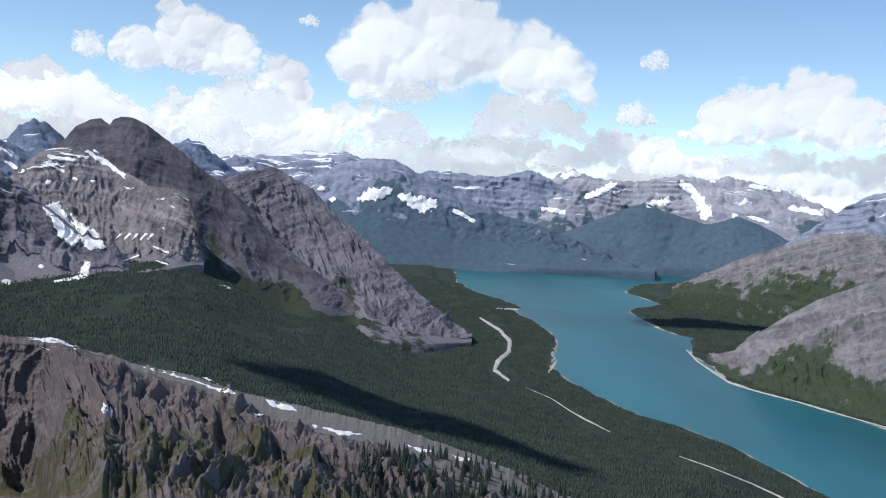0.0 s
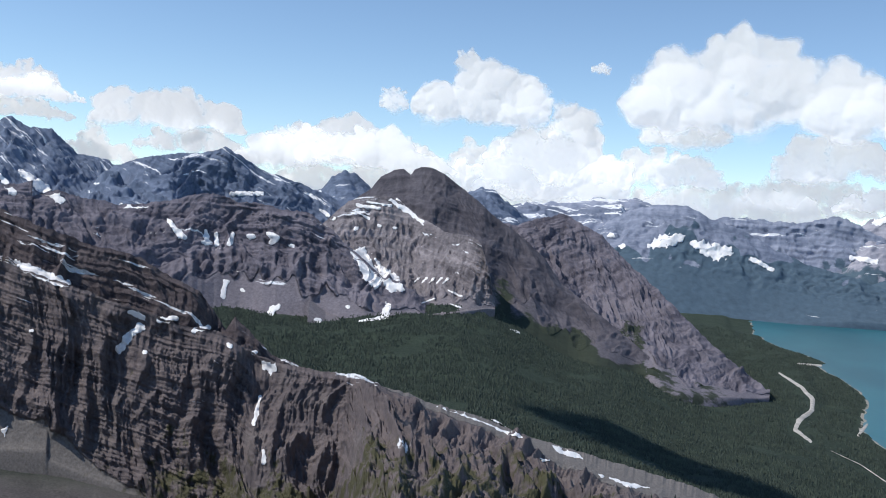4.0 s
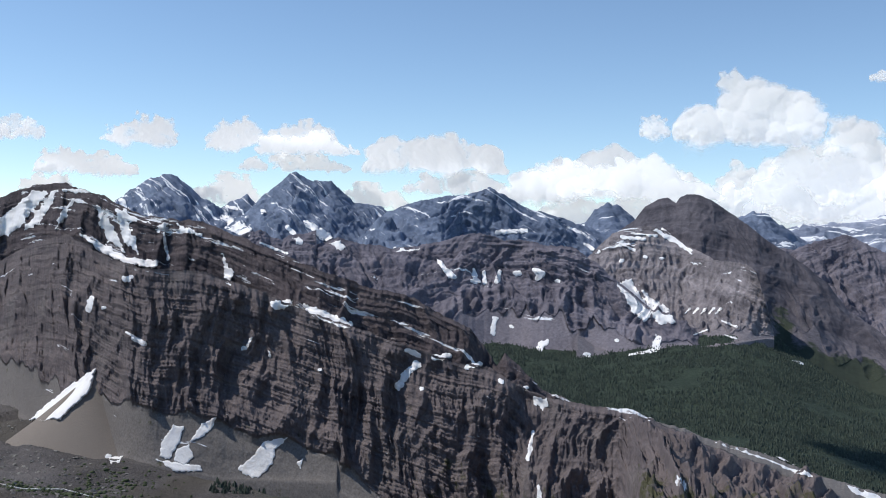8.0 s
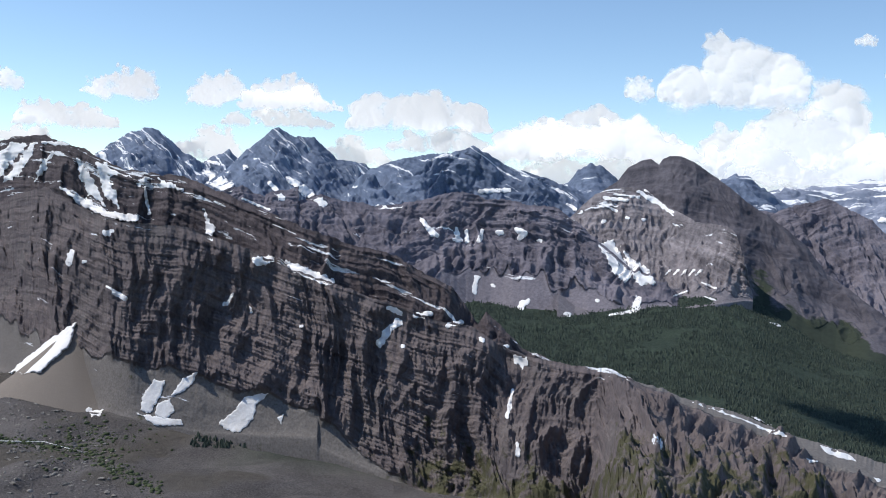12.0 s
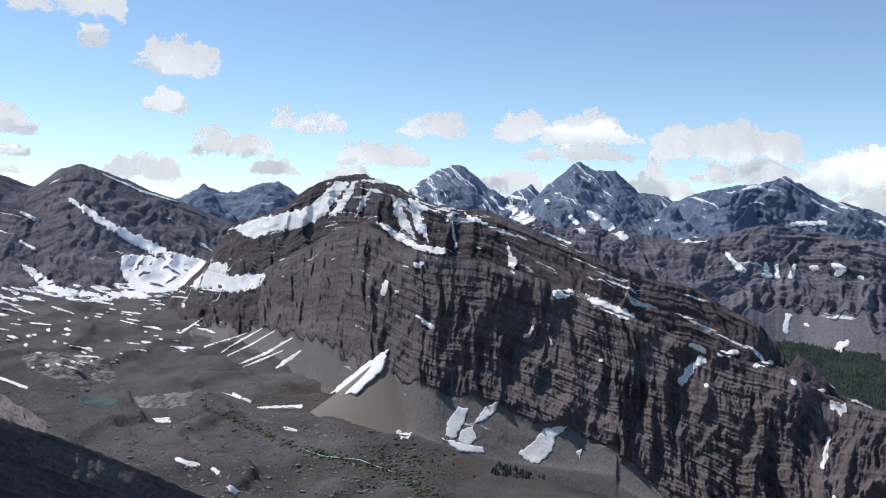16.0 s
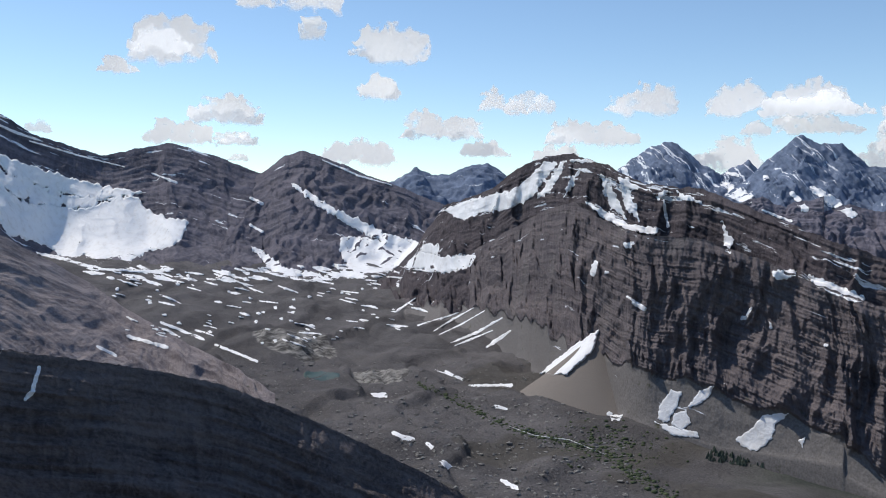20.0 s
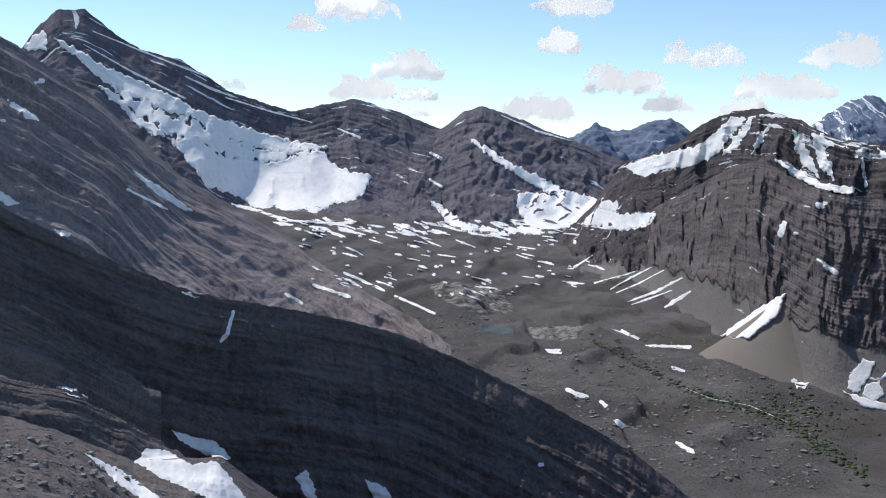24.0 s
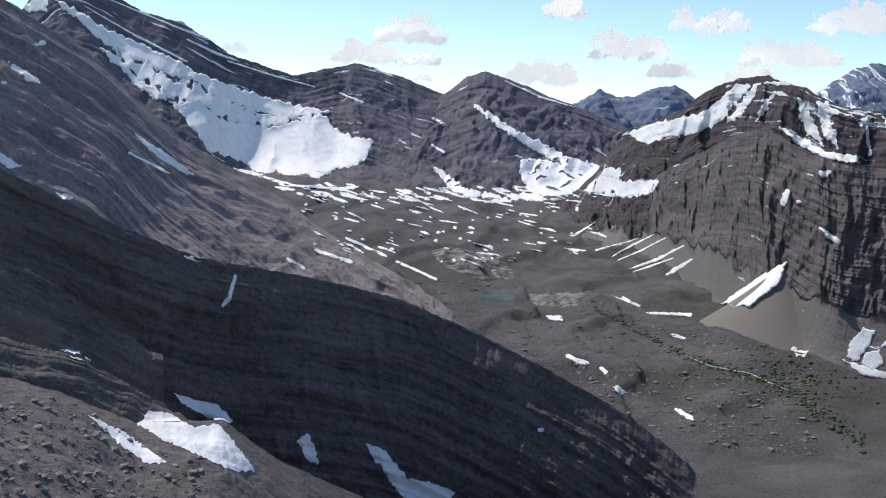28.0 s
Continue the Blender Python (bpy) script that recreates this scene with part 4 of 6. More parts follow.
def talus_cone(az, el, slope, reach, label, seed):
    """A fan of loose stones spilling from a gully mouth."""
    top = land(az, el)[0] + Vector((0, 0, 2))
    ang, t = np.meshgrid(np.linspace(0, 2 * np.pi, 90), np.linspace(0, 1, 60))
    rad = reach * t * (1 + 0.10 * fbm(np.cos(ang) * 1.5, np.sin(ang) * 1.5, 3, seed))
    z = -rad * math.tan(radians(slope)) * (1 - 0.16 * t) + 0.5 * fbm(ang * 9, t * 4, 4, seed + 1) * t
    ob = sheet("talus_cone", np.stack([rad * np.cos(ang), rad * np.sin(ang), z], -1), snow=0 * t, green=0 * t, scree=0 * t + 1, bed=z, across=ang * reach, down=rad)
    ob.location = top
    ob.data.materials.append(MAT["tan"])
    tagged(ob, label, "scree", "talus cones")


talus_cone(*[(52.28, -7.66)][0], 43, 88, "tan cone of fine scree under a gully", 71)
bpy.context.view_layer.update()
deps = bpy.context.evaluated_depsgraph_get()


def snow(strokes, label, group, rough=0.5, grain=0.35, smoothing=10, lift=0.6, fingers=1.0):
    for k, stroke in enumerate(strokes):
        for ob in drape("snow_patch", stroke, SNOW, rough * 1.1, grain * 0.95, seed=k, smoothing=smoothing, lift=lift, fingers=fingers):
            tagged(ob, label, "snow", group)


snow([
    [(91.37, 3.38), (90.61, 3.08), (89.86, 2.30), (89.41, 1.76), (88.63, 1.35), (87.86, 0.70), (87.07, 0.48), (86.10, 0.87), (85.47, 0.05), (84.67, -0.44), (83.37, -0.44), (82.06, -0.71), (81.07, -0.45), (80.07, 0.05), (79.01, 0.04), (78.42, -0.79), (77.43, -1.12), (76.19, -1.29), (76.60, -2.29), (77.27, -2.85), (78.44, -3.05), (79.44, -3.61), (80.44, -3.37), (81.11, -3.76), (81.77, -3.26), (82.76, -3.42), (83.73, -2.81), (84.71, -2.41), (85.67, -2.07), (86.30, -1.25), (86.93, -0.43), (87.70, 0.48), (88.80, 0.93), (89.57, 1.34), (90.17, 2.14), (90.93, 2.76)],
], "broad white snowfield banked under dark cirque cliffs", "snow in the cirque", 0.85, 0.55, 50, 1.6, 1.8)
snow([
    [(90.90, 3.77), (89.38, 2.78), (87.83, 1.96), (86.25, 1.58), (84.65, 0.80), (82.71, 0.21), (81.07, -0.05), (79.74, 0.01), (81.40, -0.71), (83.37, -0.64), (85.48, -0.11), (87.07, 0.35), (88.79, 1.25), (90.01, 2.45)],
], "snow broken by dark rock islands under the cliffs", "snow in the cirque", 3.4, 0.6, 30, 1.6, 1.0)
snow([
    [(93.70, 5.87), (92.67, 5.44), (91.19, 4.48), (89.66, 3.88), (87.80, 3.18), (86.55, 2.42), (84.64, 1.65), (82.69, 1.07), (80.73, 0.61), (78.58, 0.27), (80.08, -0.05), (81.40, -0.25), (82.71, 0.15), (84.01, 0.41), (85.29, 0.97), (86.56, 1.93), (87.83, 2.02), (88.76, 2.56), (89.99, 3.02), (91.21, 3.64), (92.25, 4.55), (93.27, 5.36)],
], "broad white snowfield banked under dark cirque cliffs", "snow in the cirque", 0.85, 0.55, 50, 1.6, 1.8)
snow([
    [(67.45, -2.12), (66.15, -2.18), (64.84, -2.44), (63.23, -2.91), (61.63, -3.22), (59.38, -3.19), (59.89, -3.85), (61.29, -4.29), (62.88, -4.05), (64.17, -3.91), (65.14, -4.41), (66.44, -4.59), (68.09, -4.61), (67.11, -3.94), (67.61, -2.95)],
    [(70.45, 0.92), (69.45, 0.45), (68.13, -0.40), (66.49, -1.13), (64.85, -1.98), (63.24, -2.36), (61.74, -2.61), (61.72, -3.19), (63.55, -2.98), (65.17, -2.44), (66.81, -1.65), (68.12, -0.87), (69.78, 0.26)],
    [(72.69, -2.79), (71.92, -3.13), (70.91, -3.96), (69.41, -4.28), (68.25, -4.51), (70.74, -4.56), (71.75, -4.03)],
    [(95.40, 5.21), (94.49, 6.08), (93.93, 6.19), (94.17, 5.18), (94.76, 5.07)],
], "fanning snow apron under the wedge peak", "snow in the cirque", 0.9, 0.35, 24, 1.0, 1.8)
snow([
    [(92.73, 7.42, 0.10), (92.53, 7.00, 0.14), (92.58, 6.45, 0.06)],
    [(92.22, 5.60, 0.03), (89.65, 4.20, 0.06), (86.86, 2.87, 0.05)],
    [(91.74, 6.33, 0.03), (87.76, 4.86, 0.05), (85.56, 4.10, 0.04)],
    [(86.83, 4.08, 0.04), (85.25, 3.39, 0.08), (83.97, 2.98, 0.03)],
    [(84.61, 2.98, 0.04), (82.02, 2.24, 0.05), (79.73, 1.69, 0.03)],
    [(78.24, 1.36, 0.05), (76.92, 0.87, 0.08)],
    [(68.65, 2.32, 0.03), (66.52, 1.43, 0.06), (64.57, 0.90, 0.03)],
    [(72.76, 0.03, 0.08), (72.10, -0.27, 0.10)],
    [(72.76, -1.53, 0.08), (72.09, -1.93, 0.08)],
    [(84.55, -3.07, 0.05), (83.25, -3.35, 0.10), (81.44, -3.93, 0.06)],
    [(81.11, -4.03, 0.05), (78.11, -4.19, 0.10), (77.11, -4.06, 0.05)],
], "thin band of snow on a cirque ledge", "snow in the cirque", 0.5, 0.3)
snow([
    [(61.56, -0.53), (60.33, -0.05), (58.66, 0.40), (57.34, 0.75), (56.19, 1.76), (55.54, 2.43), (54.79, 2.33), (55.62, 1.27), (56.11, 0.43), (56.83, -0.07), (57.98, -0.49), (59.32, -0.71), (60.31, -1.12)],
    [(54.62, 2.33), (54.30, 2.50), (54.77, 1.28), (55.48, 0.37), (56.07, 0.20), (55.29, 1.34)],
    [(53.47, 2.01), (53.91, 0.95), (54.42, 0.35), (54.11, 1.35)],
    [(52.32, 1.69), (51.76, 1.11), (51.18, -0.07), (50.81, -0.92), (51.73, -0.27), (52.14, 0.64)],
    [(51.34, 1.54), (49.44, 1.22), (49.43, 0.77), (50.65, 0.85), (50.31, 0.01), (50.03, -1.04), (50.82, -0.39)],
    [(53.17, 0.04), (51.72, -0.57), (50.67, -1.18), (49.03, -1.41), (48.89, -1.83), (50.73, -1.67), (52.04, -0.94)],
], "white snow gully on the dark ridge", "snow on the long ridge", 0.8, 0.3, 14)
snow([
    [(45.40, -0.99), (45.13, -1.63), (44.79, -2.01), (44.95, -2.72), (45.27, -2.40)],
    [(47.97, 0.75), (46.42, 0.12), (47.74, 0.23)],
    [(48.92, 0.68), (48.32, 0.75), (49.00, 0.22)],
    [(40.71, -3.88), (39.59, -4.18), (38.08, -4.91), (38.35, -5.29), (39.58, -4.64), (40.46, -4.43)],
    [(42.46, -3.63), (41.45, -3.72), (41.88, -4.17)],
    [(50.78, -2.36), (50.33, -2.22), (50.57, -2.82)],
    [(52.80, -3.66), (52.44, -3.52), (52.56, -4.32)],
    [(48.68, 0.19, 0.06), (48.43, -1.27, 0.09)],
    [(45.25, 0.55, 0.05), (44.48, 0.24, 0.08)],
    [(43.25, -0.29, 0.06), (41.74, -0.89, 0.07)],
    [(54.06, 2.44, 0.08), (51.46, 2.45, 0.12), (50.80, 1.80, 0.06)],
    [(43.71, -5.80, 0.06), (44.05, -6.46, 0.08)],
    [(50.65, -5.42, 0.06), (49.66, -6.04, 0.08)],
], "white snow gully on the dark ridge", "snow on the long ridge", 0.8, 0.3, 14)
snow([
    [(42.78, -6.39, 0.05), (42.62, -6.86, 0.07)],
], "white snow gully on the dark ridge", "snow on the long ridge", 0.8, 0.3, 14)
snow([
    [(52.24, -7.37), (52.54, -8.66), (54.06, -10.09), (55.66, -10.04), (54.68, -9.16), (53.53, -8.23)],
], "bright snow tongue at the head of a talus cone", "snow on the talus", 0.5, 0.3, 60, 3.0)
snow([
    [(48.78, -12.36), (48.61, -11.49), (48.02, -10.66), (47.41, -10.72), (47.71, -11.66), (48.23, -12.51)],
    [(47.82, -12.01), (47.13, -11.75), (46.89, -12.43), (47.35, -12.96), (47.97, -12.62)],
    [(48.94, -12.49), (48.06, -12.66), (46.40, -12.99), (46.40, -13.24), (47.89, -13.22)],
    [(47.04, -11.55), (46.43, -10.63), (45.62, -10.29), (45.86, -10.91), (46.51, -11.46)],
    [(44.37, -13.15), (43.52, -12.49), (42.93, -11.73), (41.49, -11.49), (42.25, -12.20), (42.41, -12.98), (43.18, -13.70), (43.95, -13.61)],
    [(51.54, -12.22), (50.76, -12.21), (50.95, -12.54), (51.37, -12.56)],
    [(41.03, -12.89), (40.65, -12.76), (40.78, -13.29)],
    [(64.47, -13.57), (63.25, -13.99), (63.52, -14.15)],
    [(65.74, -11.36), (64.83, -11.36), (65.23, -11.59)],
    [(62.50, -14.14), (61.89, -14.36), (62.09, -14.56)],
], "irregular snow patch lying on grey scree", "snow on the talus", 0.45, 0.3)
snow([
    [(61.54, -15.23), (60.79, -15.50), (61.06, -15.70)],
    [(57.80, -16.26), (56.65, -16.70), (57.22, -16.66)],
], "irregular snow patch lying on grey scree", "snow on the talus", 0.45, 0.3)
snow([
    [(16.73, -11.11), (14.97, -11.33), (12.99, -11.69), (11.22, -12.58), (12.29, -12.45), (13.97, -11.82), (15.61, -11.44)],
    [(9.70, -12.78), (8.24, -13.08), (7.82, -13.42), (9.24, -13.25)],
    [(6.21, -14.28), (3.89, -14.57), (5.10, -14.73)],
    [(1.25, -15.01), (-0.97, -15.39), (0.31, -15.42)],
    [(-1.48, -15.41), (-3.00, -15.63), (-2.07, -15.77)],
    [(10.39, -13.55), (9.82, -13.66), (10.21, -13.80)],
    [(6.90, -14.12), (6.42, -14.22), (6.68, -14.36)],
    [(-4.08, -15.68), (-4.92, -15.82), (-4.43, -15.93)],
], "long snow strip along the scree crest", "snow on the long ridge", 0.4)
snow([
    [(22.48, -2.30), (21.55, -2.05), (21.28, -2.50), (20.88, -3.15), (20.23, -3.95), (20.76, -4.52), (21.42, -3.98), (21.88, -3.08)],
    [(21.12, -2.40), (20.73, -2.82), (20.14, -3.29), (19.56, -3.57), (18.97, -4.49), (19.99, -4.65), (20.39, -3.95)],
    [(18.47, -3.95, 0.04), (18.20, -3.65, 0.07)],
    [(18.03, -3.94, 0.04), (17.76, -3.64, 0.07)],
    [(17.59, -3.92, 0.04), (17.32, -3.62, 0.07)],
    [(17.16, -3.91, 0.04), (16.88, -3.61, 0.07)],
    [(16.78, -3.89, 0.04), (16.51, -3.60, 0.07)],
    [(20.11, -5.18), (19.78, -5.39), (19.87, -6.14), (20.41, -6.29)],
    [(21.63, -6.44, 0.06), (20.35, -6.16, 0.09)],
    [(19.83, 0.90, 0.06), (19.02, 0.16, 0.09), (18.16, -0.54, 0.04)],
    [(22.23, 0.01, 0.04), (21.41, -0.37, 0.08)],
    [(21.59, 0.61, 0.05), (20.14, 0.47, 0.07)],
], "fanning snow in the pale rock bowl", "snow in the pale bowl", 0.7, 0.25)
snow([
    [(16.43, -4.30, 0.04), (15.66, -4.59, 0.06)],
    [(16.26, -5.09, 0.04), (15.64, -5.26, 0.05)],
    [(17.98, -5.16, 0.04), (17.20, -4.81, 0.05)],
    [(12.60, -6.33, 0.04), (12.00, -6.51, 0.07)],
], "fanning snow in the pale rock bowl", "snow in the pale bowl", 0.7, 0.25)
snow([
    [(89.81, -17.48), (89.18, -16.81), (87.95, -17.05), (86.65, -17.88), (85.25, -17.71), (83.94, -19.28), (83.01, -20.48), (84.36, -20.41), (87.01, -19.11), (88.47, -18.45)],
    [(92.50, -16.83), (90.56, -17.92), (88.17, -19.70), (89.32, -19.68), (90.90, -18.47)],
    [(87.72, -15.93), (86.61, -16.31), (85.23, -16.70), (84.41, -17.59), (84.82, -17.86), (86.30, -17.09), (87.28, -16.56)],
    [(80.61, -18.85), (79.99, -18.42), (79.52, -19.26), (79.25, -20.20), (79.94, -19.94)],
    [(76.43, -19.02), (75.12, -19.50), (74.60, -20.25), (75.81, -20.13)],
    [(99.56, -14.72), (98.43, -15.23), (96.99, -15.99), (97.59, -16.02), (98.87, -15.39)],
    [(94.02, -13.10), (92.94, -13.28), (92.34, -13.85), (93.27, -13.66)],
    [(76.16, -19.14), (74.86, -19.90), (73.79, -21.03), (72.47, -21.17), (70.88, -21.67), (71.21, -22.46), (73.76, -22.42), (74.91, -21.17)],
], "melting snow patch in grey rubble", "snow on the near slopes", 0.6, 0.3)
snow([
    [(98.91, -0.81), (97.99, -0.33), (97.53, -1.07), (96.99, -2.09), (95.69, -3.08), (96.22, -3.20), (97.21, -2.37), (98.18, -1.67)],
    [(98.77, 6.15), (98.20, 5.65), (98.32, 4.69), (98.65, 4.98)],
    [(98.22, 5.82), (96.79, 5.04), (97.49, 5.14)],
    [(99.58, 5.06), (98.83, 4.50), (98.44, 3.07), (99.09, 3.54), (99.61, 4.41)],
    [(96.08, 2.44), (95.30, 2.02), (94.59, 1.41), (95.18, 1.53)],
    [(94.76, 3.48), (94.28, 3.64), (94.47, 3.27)],
    [(89.73, -1.19), (87.93, -2.38), (86.48, -3.51), (87.15, -3.30), (88.88, -2.20)],
    [(93.89, -4.52), (93.05, -4.79), (93.30, -5.04)],
    [(87.09, -8.12), (85.96, -8.25), (86.45, -8.53)],
], "bright snow patch on the striped slope", "snow on the near slopes", 0.6, 0.3)
snow(([
    [(35.09, -8.69, 0.20), (34.74, -7.97, 0.23), (34.01, -7.30, 0.20)],
    [(34.63, -6.48, 0.13), (33.89, -6.74, 0.17)],
    [(33.01, -6.86, 0.20), (32.08, -6.78, 0.13)],
    [(31.10, -7.42, 0.13), (30.26, -7.20, 0.13)],
    [(29.08, -8.23, 0.17), (28.96, -8.23, 0.13)],
    [(26.96, -9.28, 0.23), (26.56, -9.43, 0.30)],
    [(27.10, -11.07, 0.10), (27.34, -12.58, 0.13)],
    [(26.71, -14.14, 0.10), (26.63, -14.76, 0.13)],
    [(40.47, -4.15, 0.17), (39.31, -4.60, 0.27), (38.05, -5.02, 0.20)],
    [(42.37, -3.89, 0.27), (41.56, -3.76, 0.17)],
    [(50.79, -2.43, 0.17), (50.67, -2.43, 0.13)],
    [(52.48, -3.50, 0.13), (52.71, -4.13, 0.17)],
    [(50.29, -5.79, 0.13), (49.62, -6.09, 0.13)],
] + [
    [(44.18, -6.41, 0.13), (44.06, -6.41, 0.11)],
    [(20.35, -10.04, 0.10), (20.23, -10.04, 0.08)],
    [(27.57, -8.55, 0.13), (27.45, -8.55, 0.11)],
    [(51.91, -4.04, 0.10), (51.79, -4.04, 0.08)],
    [(33.75, -8.71, 0.10), (33.63, -8.71, 0.08)],
    [(39.76, -7.66, 0.10), (39.64, -7.66, 0.08)],
]), "small snow remnant on a cliff ledge", "snow on the long ridge", 0.6)
snow(([
    [(32.87, -1.19, 0.10), (32.02, -2.12, 0.20)],
    [(30.75, -1.69, 0.10), (30.61, -2.36, 0.23)],
    [(30.15, -1.82, 0.10), (30.07, -2.42, 0.13)],
    [(29.22, -1.73, 0.10), (29.34, -2.34, 0.17)],
    [(28.21, -1.85, 0.20), (28.09, -1.85, 0.16)],
    [(27.19, -1.63, 0.13), (26.69, -1.85, 0.17), (27.01, -2.19, 0.13)],
    [(25.85, -2.24, 0.13), (25.73, -2.24, 0.11)],
    [(29.44, -4.57, 0.17), (29.56, -5.40, 0.13)],
    [(28.56, -4.98, 0.13), (28.44, -4.98, 0.11)],
    [(26.78, -6.07, 0.23), (26.36, -5.82, 0.13)],
    [(24.07, -6.51, 0.17), (23.95, -6.51, 0.13)],
    [(22.36, -5.64, 0.10), (22.24, -5.64, 0.08)],
]), "short snow finger on the grey wall", "snow on the grey wall", 0.6)
snow(([
    [(45.47, 1.15, 0.17), (44.85, 0.74, 0.30), (44.11, 0.36, 0.30)],
    [(41.75, 0.66, 0.13), (41.02, -0.18, 0.20)],
    [(40.71, 0.98, 0.13), (39.72, 0.30, 0.27), (38.58, -0.48, 0.20)],
    [(29.39, 0.54, 0.13), (27.72, 0.69, 0.13)],
    [(24.25, -0.05, 0.10), (23.49, -0.50, 0.13)],
    [(20.22, 0.80, 0.10), (19.25, 0.26, 0.13), (18.23, -0.34, 0.07)],
    [(22.14, 0.38, 0.10), (20.85, 0.27, 0.10)],
    [(20.83, -0.75, 0.10), (20.71, -0.75, 0.08)],
    [(22.18, -1.00, 0.13), (22.06, -1.00, 0.11)],
    [(35.39, -0.56, 0.13), (34.05, -0.47, 0.10)],
    [(43.16, 1.53, 0.13), (43.04, 1.53, 0.11)],
    [(44.61, 1.66, 0.10), (45.25, 1.81, 0.07)],
] + [
    [(19.87, -0.80, 0.10), (19.75, -0.80, 0.08)],
]), "slanting snow strip below the far peaks", "snow on the far peaks", 0.6)
snow(([
    [(4.82, -0.84, 0.20), (4.11, -0.53, 0.37), (3.26, -0.27, 0.23)],
    [(2.37, -0.55, 0.23), (1.24, -0.94, 0.43), (0.52, -0.83, 0.27)],
    [(7.16, -0.43, 0.17), (7.04, -0.43, 0.13)],
    [(6.47, -0.98, 0.17), (6.35, -0.98, 0.13)],
    [(-0.78, -1.14, 0.13), (-1.92, -1.74, 0.10)],
    [(-8.50, 0.17, 0.17), (-9.91, 0.93, 0.20)],
    [(-12.08, -0.05, 0.17), (-13.08, 0.25, 0.17)],
    [(-13.82, 1.27, 0.17), (-14.83, 0.47, 0.27), (-15.28, -0.41, 0.30)],
    [(-7.10, 1.34, 0.23), (-7.90, 1.52, 0.17)],
    [(-16.76, -0.37, 0.13), (-16.88, -0.37, 0.11)],
    [(-19.72, 1.17, 0.13), (-21.08, 0.78, 0.13)],
    [(-19.79, 0.29, 0.13), (-21.42, 0.15, 0.17)],
] + [
    [(-5.99, -0.73, 0.13), (-7.19, -0.84, 0.13)],
    [(-17.74, -0.39, 0.10), (-18.67, -0.64, 0.10)],
    [(-10.10, 0.54, 0.13), (-10.22, 0.54, 0.11)],
    [(-17.60, 1.35, 0.13), (-19.12, 1.25, 0.10)],
    [(-15.43, 1.54, 0.13), (-15.55, 1.54, 0.11)],
]), "bright snowfield on a distant limestone slope", "snow on the far range", 0.7, 0.3)
snow(([
    [(84.22, -9.32, 0.08), (84.56, -10.56, 0.13), (84.93, -11.00, 0.10)],
    [(86.71, -8.24, 0.13), (86.16, -8.39, 0.10)],
    [(93.51, -4.76, 0.17), (93.39, -4.76, 0.13)],
    [(98.54, -0.80, 0.13), (97.64, -1.66, 0.23), (97.12, -2.28, 0.13)],
    [(96.25, -2.82, 0.17), (95.82, -3.05, 0.10)],
    [(89.59, -1.40, 0.07), (88.20, -2.54, 0.13), (86.88, -3.43, 0.08)],
    [(90.02, -2.30, 0.07), (87.90, -3.42, 0.07)],
    [(95.89, 2.18, 0.10), (94.74, 1.61, 0.13)],
    [(65.78, -17.97, 0.13), (65.66, -17.97, 0.11)],
    [(94.45, 3.53, 0.13), (94.33, 3.53, 0.11)],
    [(96.40, 1.35, 0.10), (96.28, 1.35, 0.08)],
    [(98.66, 4.96, 0.17), (98.36, 5.71, 0.17)],
] + [
    [(98.09, 5.57, 0.07), (96.99, 5.02, 0.07)],
]), "thin snow remnant in a slab hollow", "snow on the near slopes", 0.5)
snow(([
    [(79.58, -7.81, 0.10), (77.44, -8.49, 0.10)],
    [(81.19, -8.32, 0.10), (80.23, -8.87, 0.07)],
    [(77.77, -7.09, 0.07), (75.41, -8.10, 0.08)],
    [(74.73, -8.43, 0.07), (72.37, -9.42, 0.08)],
    [(65.47, -11.42, 0.13), (64.81, -11.46, 0.13)],
    [(64.33, -13.62, 0.10), (63.21, -13.99, 0.13)],
    [(62.29, -14.23, 0.10), (61.96, -14.40, 0.07)],
    [(61.35, -15.25, 0.13), (60.95, -15.48, 0.13)],
    [(57.80, -16.22, 0.10), (56.91, -16.57, 0.10)],
    [(58.25, -12.01, 0.10), (57.55, -12.16, 0.07)],
    [(59.64, -10.85, 0.07), (57.29, -10.75, 0.07)],
    [(59.64, -6.29, 0.03), (60.91, -7.01, 0.06), (61.97, -7.69, 0.03)],
    [(58.97, -6.45, 0.03), (60.40, -7.30, 0.05), (61.63, -7.88, 0.03)],
    [(57.95, -6.86, 0.04), (59.38, -7.72, 0.09), (60.96, -8.37, 0.03)],
    [(58.48, -7.60, 0.03), (59.71, -8.12, 0.06), (60.72, -8.53, 0.03)],
    [(57.44, -7.61, 0.05), (58.20, -8.16, 0.13), (58.80, -8.57, 0.05)],
    [(61.24, -6.81, 0.03), (62.92, -7.36, 0.05)],
    [(63.10, -5.77, 0.04), (64.17, -6.51, 0.07)],
    [(60.51, -6.57, 0.03), (61.58, -6.98, 0.05)],
    [(61.88, -9.97, 0.03), (60.86, -10.28, 0.05)],
    [(59.84, -10.83, 0.03), (57.32, -10.84, 0.05)],
    [(51.54, -12.19, 0.13), (51.42, -12.19, 0.11)],
    [(61.25, -10.05, 0.07), (60.28, -10.49, 0.07)],
]), "narrow streak of snow on valley scree", "snow in the basin", 0.45)

